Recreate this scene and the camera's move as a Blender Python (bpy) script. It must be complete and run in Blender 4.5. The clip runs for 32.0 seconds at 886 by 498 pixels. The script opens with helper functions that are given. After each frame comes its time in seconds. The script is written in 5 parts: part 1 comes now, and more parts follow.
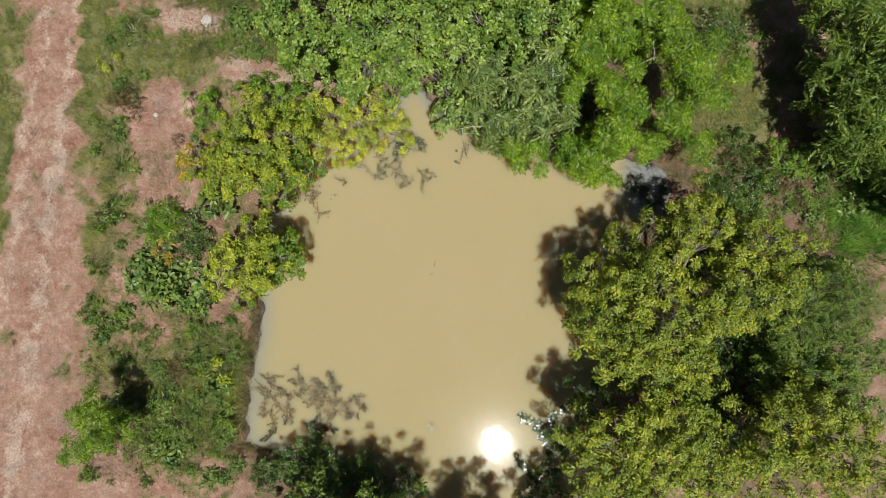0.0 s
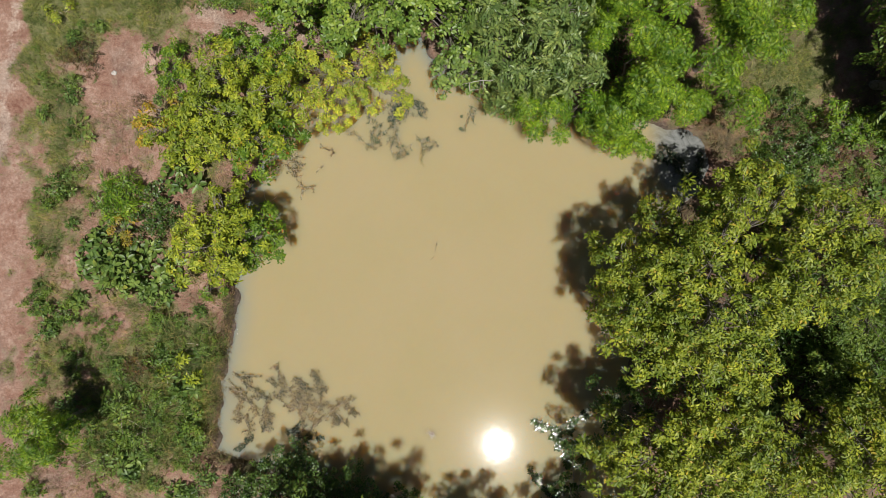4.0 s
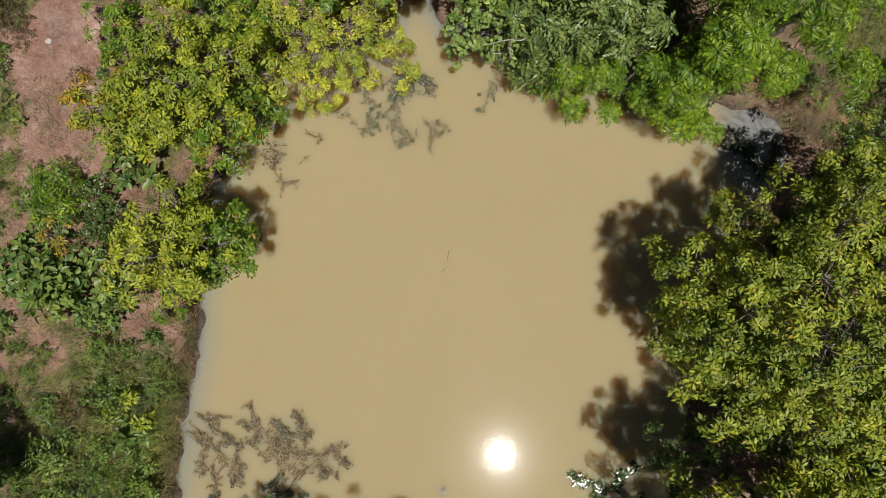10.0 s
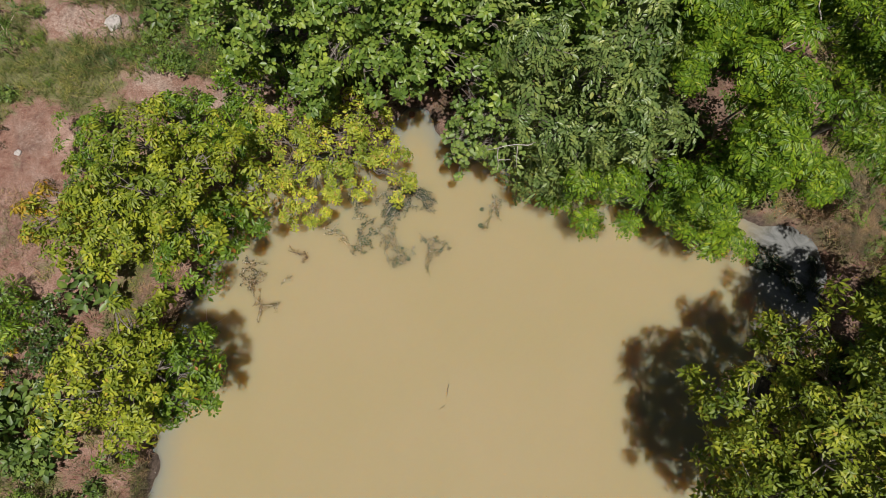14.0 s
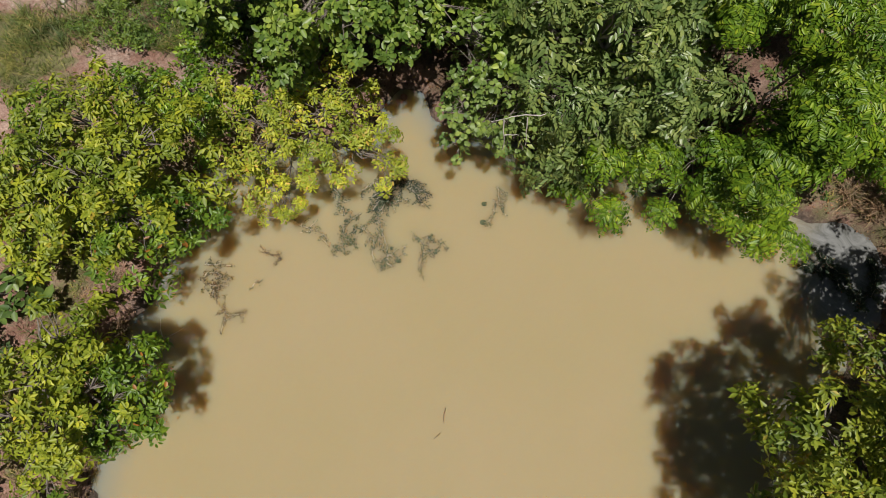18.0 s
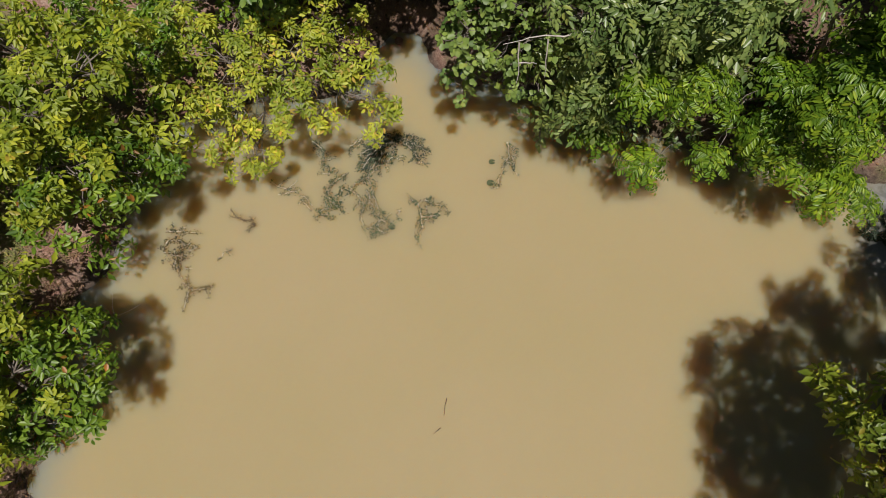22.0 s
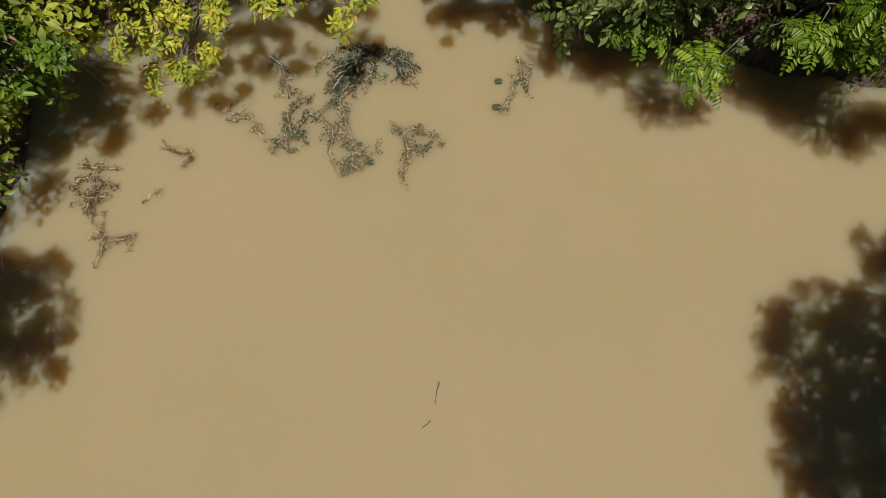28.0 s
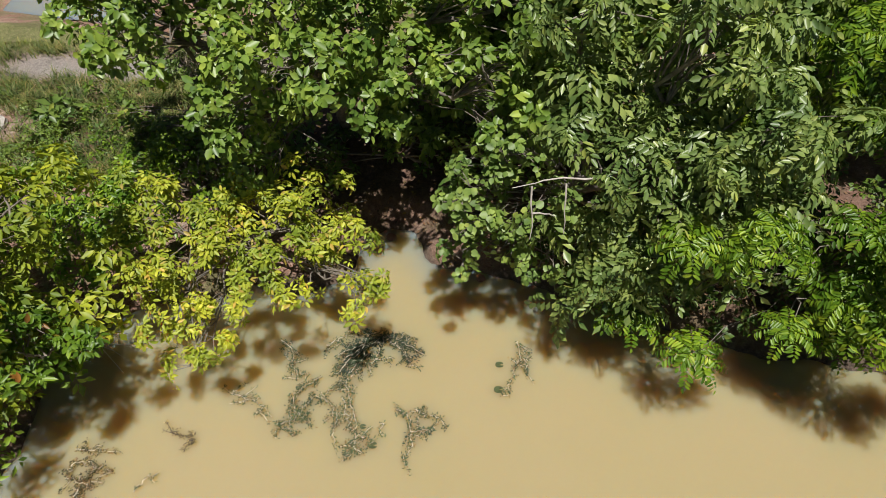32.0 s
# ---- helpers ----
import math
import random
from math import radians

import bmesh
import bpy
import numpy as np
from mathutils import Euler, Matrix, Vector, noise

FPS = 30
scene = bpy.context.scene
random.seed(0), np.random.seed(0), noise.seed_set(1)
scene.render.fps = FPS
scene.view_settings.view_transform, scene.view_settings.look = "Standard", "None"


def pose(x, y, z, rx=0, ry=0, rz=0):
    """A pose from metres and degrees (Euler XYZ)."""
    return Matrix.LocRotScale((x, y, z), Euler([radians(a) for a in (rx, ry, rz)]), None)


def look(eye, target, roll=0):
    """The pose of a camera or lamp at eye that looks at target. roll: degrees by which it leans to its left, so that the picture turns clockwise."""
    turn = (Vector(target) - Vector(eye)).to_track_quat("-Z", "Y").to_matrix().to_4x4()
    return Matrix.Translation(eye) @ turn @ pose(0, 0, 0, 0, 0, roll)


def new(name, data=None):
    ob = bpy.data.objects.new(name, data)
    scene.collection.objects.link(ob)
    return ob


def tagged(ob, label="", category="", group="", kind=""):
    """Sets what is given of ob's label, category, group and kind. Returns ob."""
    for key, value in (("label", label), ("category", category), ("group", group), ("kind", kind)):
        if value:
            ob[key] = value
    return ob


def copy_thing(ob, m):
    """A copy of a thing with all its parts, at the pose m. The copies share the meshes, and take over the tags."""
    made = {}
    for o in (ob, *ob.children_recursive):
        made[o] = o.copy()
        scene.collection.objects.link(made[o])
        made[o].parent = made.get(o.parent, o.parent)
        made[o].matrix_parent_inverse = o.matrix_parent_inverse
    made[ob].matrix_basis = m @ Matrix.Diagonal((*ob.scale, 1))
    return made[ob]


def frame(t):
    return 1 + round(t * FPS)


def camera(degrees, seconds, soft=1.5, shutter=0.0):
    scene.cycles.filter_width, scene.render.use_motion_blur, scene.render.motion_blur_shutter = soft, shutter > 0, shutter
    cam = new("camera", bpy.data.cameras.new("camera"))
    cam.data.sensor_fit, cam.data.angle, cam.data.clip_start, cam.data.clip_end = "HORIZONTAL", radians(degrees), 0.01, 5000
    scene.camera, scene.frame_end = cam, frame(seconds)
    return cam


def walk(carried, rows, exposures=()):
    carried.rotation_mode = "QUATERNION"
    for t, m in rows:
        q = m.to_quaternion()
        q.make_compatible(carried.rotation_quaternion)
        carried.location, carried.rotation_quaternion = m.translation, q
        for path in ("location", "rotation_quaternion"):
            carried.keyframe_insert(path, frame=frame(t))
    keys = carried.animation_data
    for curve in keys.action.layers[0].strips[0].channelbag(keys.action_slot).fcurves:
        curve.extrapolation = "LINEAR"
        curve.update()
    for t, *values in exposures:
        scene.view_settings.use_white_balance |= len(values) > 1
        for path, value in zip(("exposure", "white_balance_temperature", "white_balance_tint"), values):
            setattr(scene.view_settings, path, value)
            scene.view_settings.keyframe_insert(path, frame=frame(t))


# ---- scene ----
# The camera: a drone that sinks straight down over the pond, then tilts up.
# Rows: seconds, x, y, z, degrees from the plumb of the rows, roll, yaw; LEVEL sets that plumb true to the water.
LEVEL = pose(0, 0, 0, 1.47, 0.55)
cam = camera(68.95, 32.0, soft=0.7)
ROWS = [
    (0, 0.002, 0.01, 30, -0.04, 0.02, 0.02),
    (0.5, 0.007, 0.002, 29.473, -0.01, -0.01, 0.05),
    (1, 0.005, 0.005, 28.963, -0, -0.04, 0.07),
    (1.5, 0.014, -0.012, 28.473, 0.02, -0.06, 0.08),
    (2, 0.014, -0.169, 27.984, 0.02, -0.08, 0.09),
    (2.5, 0.028, -0.522, 27.47, 0.02, -0.1, 0.1),
    (3, 0.044, -0.713, 26.972, 0.01, -0.1, 0.12),
    (3.5, 0.045, -0.779, 26.495, 0, -0.1, 0.11),
    (4, -0.061, -0.804, 26.004, 0.01, -0.13, 0.13),
    (4.5, -0.216, -0.802, 25.518, 0.01, -0.11, 0.16),
    (6.5, -0.496, -0.813, 23.571, 0.04, -0.06, 0.26),
    (7, -0.456, -0.817, 23.109, 0.04, -0.05, 0.31),
    (7.5, -0.441, -0.8, 22.656, 0.05, -0.05, 0.3),
    (8, -0.438, -0.775, 22.206, 0.03, -0.03, 0.3),
    (8.5, -0.427, -0.768, 21.754, 0.04, -0.06, 0.35),
    (9, -0.422, -0.768, 21.397, 0.02, -0.05, 0.37),
    (9.5, -0.425, -0.765, 21.166, 0, -0.06, 0.37),
    (10, -0.424, -0.775, 20.929, 0.79, -0.04, 0.38),
    (10.5, -0.4, -0.799, 20.678, 2.4, -0.07, 0.44),
    (11, -0.407, -0.78, 20.397, 3.96, -0.05, 0.42),
    (11.5, -0.404, -0.775, 20.111, 5.53, -0.07, 0.43),
    (12, -0.389, -0.8, 19.82, 7.1, -0.07, 0.46),
    (12.5, -0.396, -0.811, 19.536, 8.64, -0.08, 0.45),
    (13, -0.41, -0.816, 19.186, 10.12, -0.08, 0.42),
    (13.5, -0.414, -0.815, 18.817, 11.44, -0.08, 0.41),
    (14, -0.398, -0.805, 18.471, 12.63, -0.11, 0.42),
    (14.5, -0.369, -0.796, 18.123, 13.81, -0.13, 0.44),
    (16.5, -0.33, -0.842, 16.609, 15.14, -0.2, 0.43),
    (17, -0.314, -0.836, 16.289, 15.1, -0.21, 0.45),
    (17.5, -0.307, -0.842, 15.977, 15.07, -0.22, 0.48),
    (18, -0.291, -0.873, 15.672, 15.04, -0.21, 0.49),
    (18.5, -0.284, -0.896, 15.387, 15.05, -0.22, 0.49),
    (19, -0.279, -0.913, 15.103, 15.03, -0.21, 0.5),
    (19.5, -0.28, -0.932, 14.902, 15.02, -0.22, 0.48),
    (20, -0.29, -0.953, 14.565, 15, -0.22, 0.43),
    (20.5, -0.295, -0.963, 14.232, 14.97, -0.22, 0.44),
    (21, -0.304, -0.978, 13.907, 14.97, -0.22, 0.46),
    (21.5, -0.322, -0.981, 13.568, 14.95, -0.22, 0.45),
    (22, -0.329, -0.986, 13.233, 14.92, -0.23, 0.49),
    (22.5, -0.339, -0.999, 12.899, 14.93, -0.24, 0.5),
    (23, -0.334, -1.002, 12.585, 14.87, -0.26, 0.52),
    (23.5, -0.324, -1.011, 12.298, 14.86, -0.28, 0.52),
    (24, -0.312, -1.04, 11.995, 14.92, -0.28, 0.49),
    (24.5, -0.289, -1.073, 11.689, 14.97, -0.28, 0.49),
    (25, -0.254, -1.101, 11.427, 15.03, -0.31, 0.51),
    (25.5, -0.234, -1.111, 11.165, 15.06, -0.33, 0.51),
    (27.5, -0.228, -1.222, 10.1, 15.52, -0.38, 0.43),
    (28, -0.239, -1.204, 9.912, 15.41, -0.35, 0.39),
    (28.5, -0.244, -1.217, 9.959, 15.53, -0.38, 0.44),
    (29, -0.269, -1.229, 10.052, 17.06, -0.36, 0.42),
    (29.5, -0.296, -1.246, 10.133, 20.02, -0.36, 0.4),
    (30, -0.332, -1.244, 10.192, 23.84, -0.34, 0.35),
    (30.5, -0.334, -1.231, 10.212, 27.77, -0.37, 0.35),
    (31, -0.329, -1.214, 10.212, 31.63, -0.39, 0.34),
    (31.5, -0.333, -1.207, 10.217, 35.51, -0.37, 0.24),
    (32, -0.337, -1.2, 10.221, 39.36, -0.33, 0.15),
]
walk(cam, [(t, LEVEL @ pose(0, 0, 0, -90) @ pose(x, -z, y, 90 + pitch, roll, yaw)) for t, x, y, z, pitch, roll, yaw in ROWS],
     exposures=((0, -0.02, 6350, 8), (4, -0.06, 6350, 11), (9, -0.19, 6380, 14), (19, -0.18, 6430, 15.5), (28, -0.39, 6560, 17), (29.5, -0.33, 6520, 16), (32, 0.14, 6400, 11)))

# ---- light: a high noon sun behind the camera's lower edge, clear sky ----
SUN = Vector((0.0722, -0.2754, 1.0)).normalized()
world = bpy.data.worlds.new("sky")
scene.world = world
world.use_nodes = True
wn = world.node_tree
sky = wn.nodes.new("ShaderNodeTexSky")
sky.sky_type, sky.sun_disc = "NISHITA", False
sky.sun_elevation, sky.sun_rotation = math.asin(SUN.z), math.atan2(SUN.x, SUN.y)
sky.air_density, sky.dust_density = 1.0, 1.5
wn.links.new(sky.outputs[0], wn.nodes["Background"].inputs[0])
wn.nodes["Background"].inputs[1].default_value = 0.024
lamp = bpy.data.lights.new("sun", "SUN")
lamp.energy, lamp.angle, lamp.color = 5.2, radians(0.53), (1.0, 0.95, 0.87)
sun = new("sun", lamp)
sun.matrix_world = look(SUN * 60, (0, 0, 0))


# ---- materials ----
def material(name):
    m = bpy.data.materials.new(name)
    m.use_nodes = True
    nt = m.node_tree
    return m, nt, nt.nodes["Principled BSDF"], nt.nodes["Material Output"]


def node(nt, kind, **values):
    n = nt.nodes.new(kind)
    for k, v in values.items():
        n.inputs[k.replace("_", " ")].default_value = v
    return n


def ramp(nt, source, *stops):
    n = nt.nodes.new("ShaderNodeValToRGB")
    e = n.color_ramp.elements
    while len(e) < len(stops):
        e.new(0.5)
    for el, (at, col) in zip(e, stops):
        el.position, el.color = at, (*col, 1)
    nt.links.new(source, n.inputs[0])
    return n.outputs[0]


def blend(nt, fac, a, b, how="MIX"):
    n = nt.nodes.new("ShaderNodeMix")
    n.data_type, n.blend_type = "RGBA", how
    for value, slot in ((fac, 0), (a, 6), (b, 7)):
        if isinstance(value, (int, float)):
            n.inputs[slot].default_value = value
        elif isinstance(value, tuple):
            n.inputs[slot].default_value = (*value, 1)
        else:
            nt.links.new(value, n.inputs[slot])
    return n.outputs[2]


def grain(nt, scale, detail=4.0, rough=0.6):
    tc = nt.nodes.new("ShaderNodeNewGeometry")
    n = node(nt, "ShaderNodeTexNoise", Scale=scale, Detail=detail, Roughness=rough)
    nt.links.new(tc.outputs["Position"], n.inputs["Vector"])
    return n.outputs[0]


def bumped(nt, bsdf, height, strength, distance):
    b = node(nt, "ShaderNodeBump", Strength=strength, Distance=distance)
    nt.links.new(height, b.inputs["Height"])
    nt.links.new(b.outputs[0], bsdf.inputs["Normal"])


def leaf_material(name, dark, mid, light, rare, gloss=0.42, through_light=0.3, turned=0.04):
    """Leaves: each leaf its own tone, whole boughs lighter or darker, a few turned leaves, light shining through."""
    m, nt, bsdf, out = material(name)
    geo = nt.nodes.new("ShaderNodeNewGeometry")
    each = geo.outputs["Random Per Island"]
    own = ramp(nt, each, (0.0, dark), (0.45, mid), (0.85 - turned, light), (1.0 - turned, light), (1.0 - turned * 0.6, rare))
    bough = ramp(nt, grain(nt, 0.9, 2.0), (0.35, (0.62, 0.70, 0.62)), (0.65, (1.25, 1.15, 1.0)))
    own = blend(nt, 0.35, own, mid)
    shoot = ramp(nt, grain(nt, 4.5, 1.0), (0.32, (0.66, 0.72, 0.68)), (0.68, (1.28, 1.2, 1.0)))
    col = blend(nt, 1.0, blend(nt, 1.0, own, bough, "MULTIPLY"), shoot, "MULTIPLY")
    nt.links.new(col, bsdf.inputs["Base Color"])
    bsdf.inputs["Roughness"].default_value = gloss
    bsdf.inputs["Specular IOR Level"].default_value = 0.5
    tr = nt.nodes.new("ShaderNodeBsdfTranslucent")
    warm = blend(nt, 1.0, col, (1.25, 1.25, 0.5), "MULTIPLY")
    nt.links.new(warm, tr.inputs[0])
    mix = nt.nodes.new("ShaderNodeMixShader")
    mix.inputs[0].default_value = through_light * 0.75
    nt.links.new(bsdf.outputs[0], mix.inputs[1])
    nt.links.new(tr.outputs[0], mix.inputs[2])
    nt.links.new(mix.outputs[0], out.inputs[0])
    return m


def plain_material(name, a, b, scale, rough=0.85, bump=0.0):
    m, nt, bsdf, out = material(name)
    g = grain(nt, scale, 6.0)
    nt.links.new(ramp(nt, g, (0.3, a), (0.7, b)), bsdf.inputs["Base Color"])
    bsdf.inputs["Roughness"].default_value = rough
    if bump:
        bumped(nt, bsdf, g, 0.8, bump)
    return m


LEAF_YELLOW = leaf_material("yellow_green_leaf", (0.13, 0.19, 0.016), (0.25, 0.325, 0.027), (0.41, 0.46, 0.047), (0.46, 0.33, 0.06), 0.5, 0.3, 0.02)
LEAF_LIME = leaf_material("pale_yellow_leaf", (0.20, 0.27, 0.026), (0.36, 0.43, 0.044), (0.52, 0.56, 0.075), (0.55, 0.34, 0.12), 0.5, 0.34, 0.10)
LEAF_OLIVE = leaf_material("olive_green_leaf", (0.10, 0.16, 0.016), (0.20, 0.27, 0.025), (0.35, 0.40, 0.043), (0.42, 0.29, 0.05), 0.5, 0.26, 0.05)
LEAF_ORANGE = leaf_material("orange_turned_leaf", (0.24, 0.25, 0.025), (0.40, 0.33, 0.035), (0.48, 0.28, 0.04), (0.42, 0.14, 0.03), 0.5, 0.3, 0.1)
LEAF_BRIGHT = leaf_material("bright_green_leaf", (0.05, 0.125, 0.011), (0.13, 0.245, 0.018), (0.26, 0.385, 0.03), (0.36, 0.43, 0.04), 0.42, 0.3, 0.05)
LEAF_GREY = leaf_material("grey_green_leaf", (0.10, 0.168, 0.055), (0.175, 0.26, 0.085), (0.29, 0.37, 0.14), (0.38, 0.42, 0.12), 0.38, 0.28, 0.05)
LEAF_BROAD = leaf_material("broad_green_leaf", (0.085, 0.17, 0.028), (0.16, 0.265, 0.05), (0.28, 0.385, 0.085), (0.31, 0.41, 0.07), 0.42, 0.28, 0.05)
LEAF_DEEP = leaf_material("green_leaf_with_red_tips", (0.06, 0.13, 0.013), (0.12, 0.22, 0.02), (0.22, 0.34, 0.032), (0.42, 0.10, 0.04), 0.45, 0.3, 0.02)
LEAF_PALE = leaf_material("pale_rounded_leaf", (0.095, 0.17, 0.042), (0.155, 0.25, 0.066), (0.235, 0.335, 0.10), (0.32, 0.39, 0.12), 0.5, 0.25, 0.05)
LEAF_GLINT = leaf_material("glossy_glint_leaf", (0.03, 0.06, 0.02), (0.06, 0.10, 0.03), (0.10, 0.15, 0.05), (0.2, 0.2, 0.08), 0.16, 0.1, 0.05)
# Dark green foliage; its darkness also stands in for shade low under crowns.
LEAF_DARK_AND_SHADE = leaf_material("dark_green_and_shaded_leaf", (0.035, 0.08, 0.016), (0.06, 0.12, 0.022), (0.10, 0.17, 0.035), (0.18, 0.22, 0.05), 0.42, 0.22, 0.05)
LEAF_HERB = leaf_material("weed_leaf", (0.065, 0.125, 0.02), (0.115, 0.20, 0.032), (0.20, 0.29, 0.05), (0.26, 0.27, 0.06), 0.5, 0.25, 0.06)
LEAF_SAGE = leaf_material("grey_green_large_leaf", (0.075, 0.135, 0.032), (0.13, 0.215, 0.055), (0.22, 0.315, 0.085), (0.33, 0.36, 0.08), 0.45, 0.25, 0.05)
LEAF_RUST = leaf_material("rusty_weed_leaf", (0.04, 0.035, 0.014), (0.075, 0.055, 0.022), (0.13, 0.09, 0.032), (0.22, 0.09, 0.035), 0.6, 0.2, 0.2)
GRASS = leaf_material("grass_blade", (0.10, 0.14, 0.032), (0.155, 0.195, 0.048), (0.23, 0.25, 0.075), (0.38, 0.31, 0.16), 0.7, 0.25, 0.2)
BRIGHT_GRASS = leaf_material("bright_grass_blade", (0.06, 0.16, 0.02), (0.11, 0.25, 0.03), (0.19, 0.34, 0.05), (0.28, 0.36, 0.08), 0.5, 0.3, 0.08)
LUSH_GRASS = leaf_material("lush_grass_blade", (0.06, 0.105, 0.024), (0.11, 0.155, 0.038), (0.17, 0.22, 0.06), (0.34, 0.26, 0.14), 0.6, 0.3, 0.32)
DRY_GRASS = leaf_material("dry_grass_blade", (0.19, 0.125, 0.09), (0.31, 0.215, 0.16), (0.43, 0.32, 0.245), (0.14, 0.17, 0.04), 0.8, 0.15, 0.15)
BROWN_GRASS = leaf_material("brown_bank_grass", (0.06, 0.042, 0.027), (0.14, 0.10, 0.066), (0.32, 0.235, 0.16), (0.10, 0.13, 0.035), 0.8, 0.15, 0.25)
FALLEN_LEAF = leaf_material("dry_fallen_leaf", (0.07, 0.042, 0.028), (0.15, 0.085, 0.055), (0.30, 0.19, 0.125), (0.36, 0.25, 0.09), 0.8, 0.1, 0.12)
WATER_LEAF = leaf_material("water_weed_leaf", (0.028, 0.05, 0.028), (0.055, 0.092, 0.052), (0.13, 0.18, 0.10), (0.34, 0.19, 0.09), 0.6, 0.15, 0.3)
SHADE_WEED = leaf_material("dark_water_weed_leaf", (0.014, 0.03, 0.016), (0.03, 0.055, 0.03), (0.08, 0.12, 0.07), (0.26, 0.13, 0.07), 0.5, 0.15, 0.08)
BROWN_WEED = leaf_material("brown_water_weed_leaf", (0.04, 0.035, 0.018), (0.075, 0.065, 0.03), (0.15, 0.14, 0.055), (0.30, 0.15, 0.07), 0.6, 0.15, 0.25)
BARK = plain_material("grey_bark", (0.10, 0.08, 0.065), (0.30, 0.27, 0.23), 9.0, 0.9, 0.02)
PALE_BARK = plain_material("pale_dead_wood", (0.30, 0.27, 0.24), (0.58, 0.54, 0.49), 14.0, 0.8, 0.01)
STRAW_LEAF = leaf_material("straw_water_leaf", (0.06, 0.05, 0.034), (0.12, 0.095, 0.06), (0.28, 0.235, 0.15), (0.48, 0.42, 0.29), 0.6, 0.15, 0.2)
STEM = plain_material("water_weed_stem", (0.13, 0.09, 0.055), (0.78, 0.70, 0.54), 11.0, 0.7)
TWIG = plain_material("dark_wet_twig", (0.05, 0.035, 0.025), (0.12, 0.085, 0.06), 20.0, 0.6)
PAD = plain_material("lily_pad", (0.035, 0.05, 0.02), (0.08, 0.10, 0.035), 30.0, 0.4)
STONE = plain_material("pale_stone", (0.34, 0.31, 0.28), (0.58, 0.55, 0.51), 6.0, 0.9, 0.03)
CLOD = plain_material("red_earth_clod", (0.15, 0.075, 0.05), (0.30, 0.18, 0.135), 7.0, 0.95, 0.03)
SHELL = plain_material("pale_speck", (0.30, 0.26, 0.22), (0.62, 0.58, 0.52), 30.0, 0.7)


def ground_material():
    """Red laterite soil, paler where trodden, speckled with grass, straw and fallen leaves, darkened by painted tree
    shade; the covers are stored on the sheet.
    """
    m, nt, bsdf, out = material("red_soil_and_grass")

    def stored(name):
        a = nt.nodes.new("ShaderNodeAttribute")
        a.attribute_name = name
        return a.outputs["Fac"]

    def calc(how, a, b):
        n = nt.nodes.new("ShaderNodeMath")
        n.operation = how
        for slot, v in ((0, a), (1, b)):
            if isinstance(v, (int, float)):
                n.inputs[slot].default_value = v
            else:
                nt.links.new(v, n.inputs[slot])
        return n.outputs[0]

    def gate(value, low, high):
        return ramp(nt, value, (low, (0, 0, 0)), (high, (1, 1, 1)))

    coarse, middle, fine, dust = grain(nt, 0.9, 5.0), grain(nt, 3.4, 6.0, 0.7), grain(nt, 10.0, 6.0, 0.75), grain(nt, 36.0, 4.0, 0.75)
    ragged = calc("ADD", calc("MULTIPLY", middle, 0.6), calc("MULTIPLY", fine, 0.8))
    blot = calc("MULTIPLY", calc("ADD", coarse, calc("ADD", middle, fine)), 0.3333)
    soil = ramp(nt, blot, (0.37, (0.17, 0.073, 0.048)), (0.46, (0.27, 0.15, 0.106)), (0.53, (0.345, 0.22, 0.166)), (0.61, (0.49, 0.355, 0.285)))
    pale = ramp(nt, fine, (0.3, (0.30, 0.195, 0.145)), (0.5, (0.42, 0.31, 0.245)), (0.7, (0.60, 0.49, 0.41)))
    grey = ramp(nt, fine, (0.3, (0.20, 0.185, 0.17)), (0.7, (0.40, 0.375, 0.345)))
    dirt = blend(nt, gate(calc("ADD", calc("MULTIPLY", stored("trodden"), 0.75), calc("SUBTRACT", ragged, 0.42)), 0.42, 0.72), soil, pale)
    dirt = blend(nt, stored("gravel"), dirt, grey)
    dirt = blend(nt, gate(grain(nt, 21.0, 3.0, 0.6), 0.66, 0.72), dirt, (0.40, 0.17, 0.085))
    dirt = blend(nt, gate(grain(nt, 47.0, 3.0, 0.6), 0.66, 0.72), dirt, (0.55, 0.48, 0.42))
    specks = ramp(nt, dust, (0.34, (0.5, 0.46, 0.44)), (0.5, (1, 1, 1)), (0.66, (1.35, 1.32, 1.3)))
    dirt = blend(nt, 1.0, dirt, specks, "MULTIPLY")
    turf = ramp(nt, fine, (0.3, (0.095, 0.115, 0.035)), (0.5, (0.165, 0.175, 0.062)), (0.72, (0.28, 0.25, 0.13)))
    turf = blend(nt, 1.0, turf, specks, "MULTIPLY")
    # Dark leaf litter, which also paints tree shade into the soil colour.
    litter = ramp(nt, fine, (0.3, (0.05, 0.035, 0.025)), (0.55, (0.13, 0.08, 0.052)), (0.72, (0.26, 0.17, 0.12)))
    mud = ramp(nt, fine, (0.3, (0.045, 0.034, 0.025)), (0.5, (0.11, 0.08, 0.06)), (0.72, (0.24, 0.18, 0.135)))
    cover = gate(calc("ADD", calc("MULTIPLY", stored("grass"), 0.55), calc("SUBTRACT", calc("ADD", ragged, calc("MULTIPLY", dust, 0.35)), 0.52)), 0.52, 0.78)
    col = blend(nt, cover, dirt, turf)
    col = blend(nt, stored("litter"), col, litter)
    col = blend(nt, stored("wet"), col, mud)
    nt.links.new(col, bsdf.inputs["Base Color"])
    bsdf.inputs["Roughness"].default_value = 0.95
    bumped(nt, bsdf, calc("ADD", fine, calc("MULTIPLY", dust, 0.35)), 1.0, 0.06)
    return m


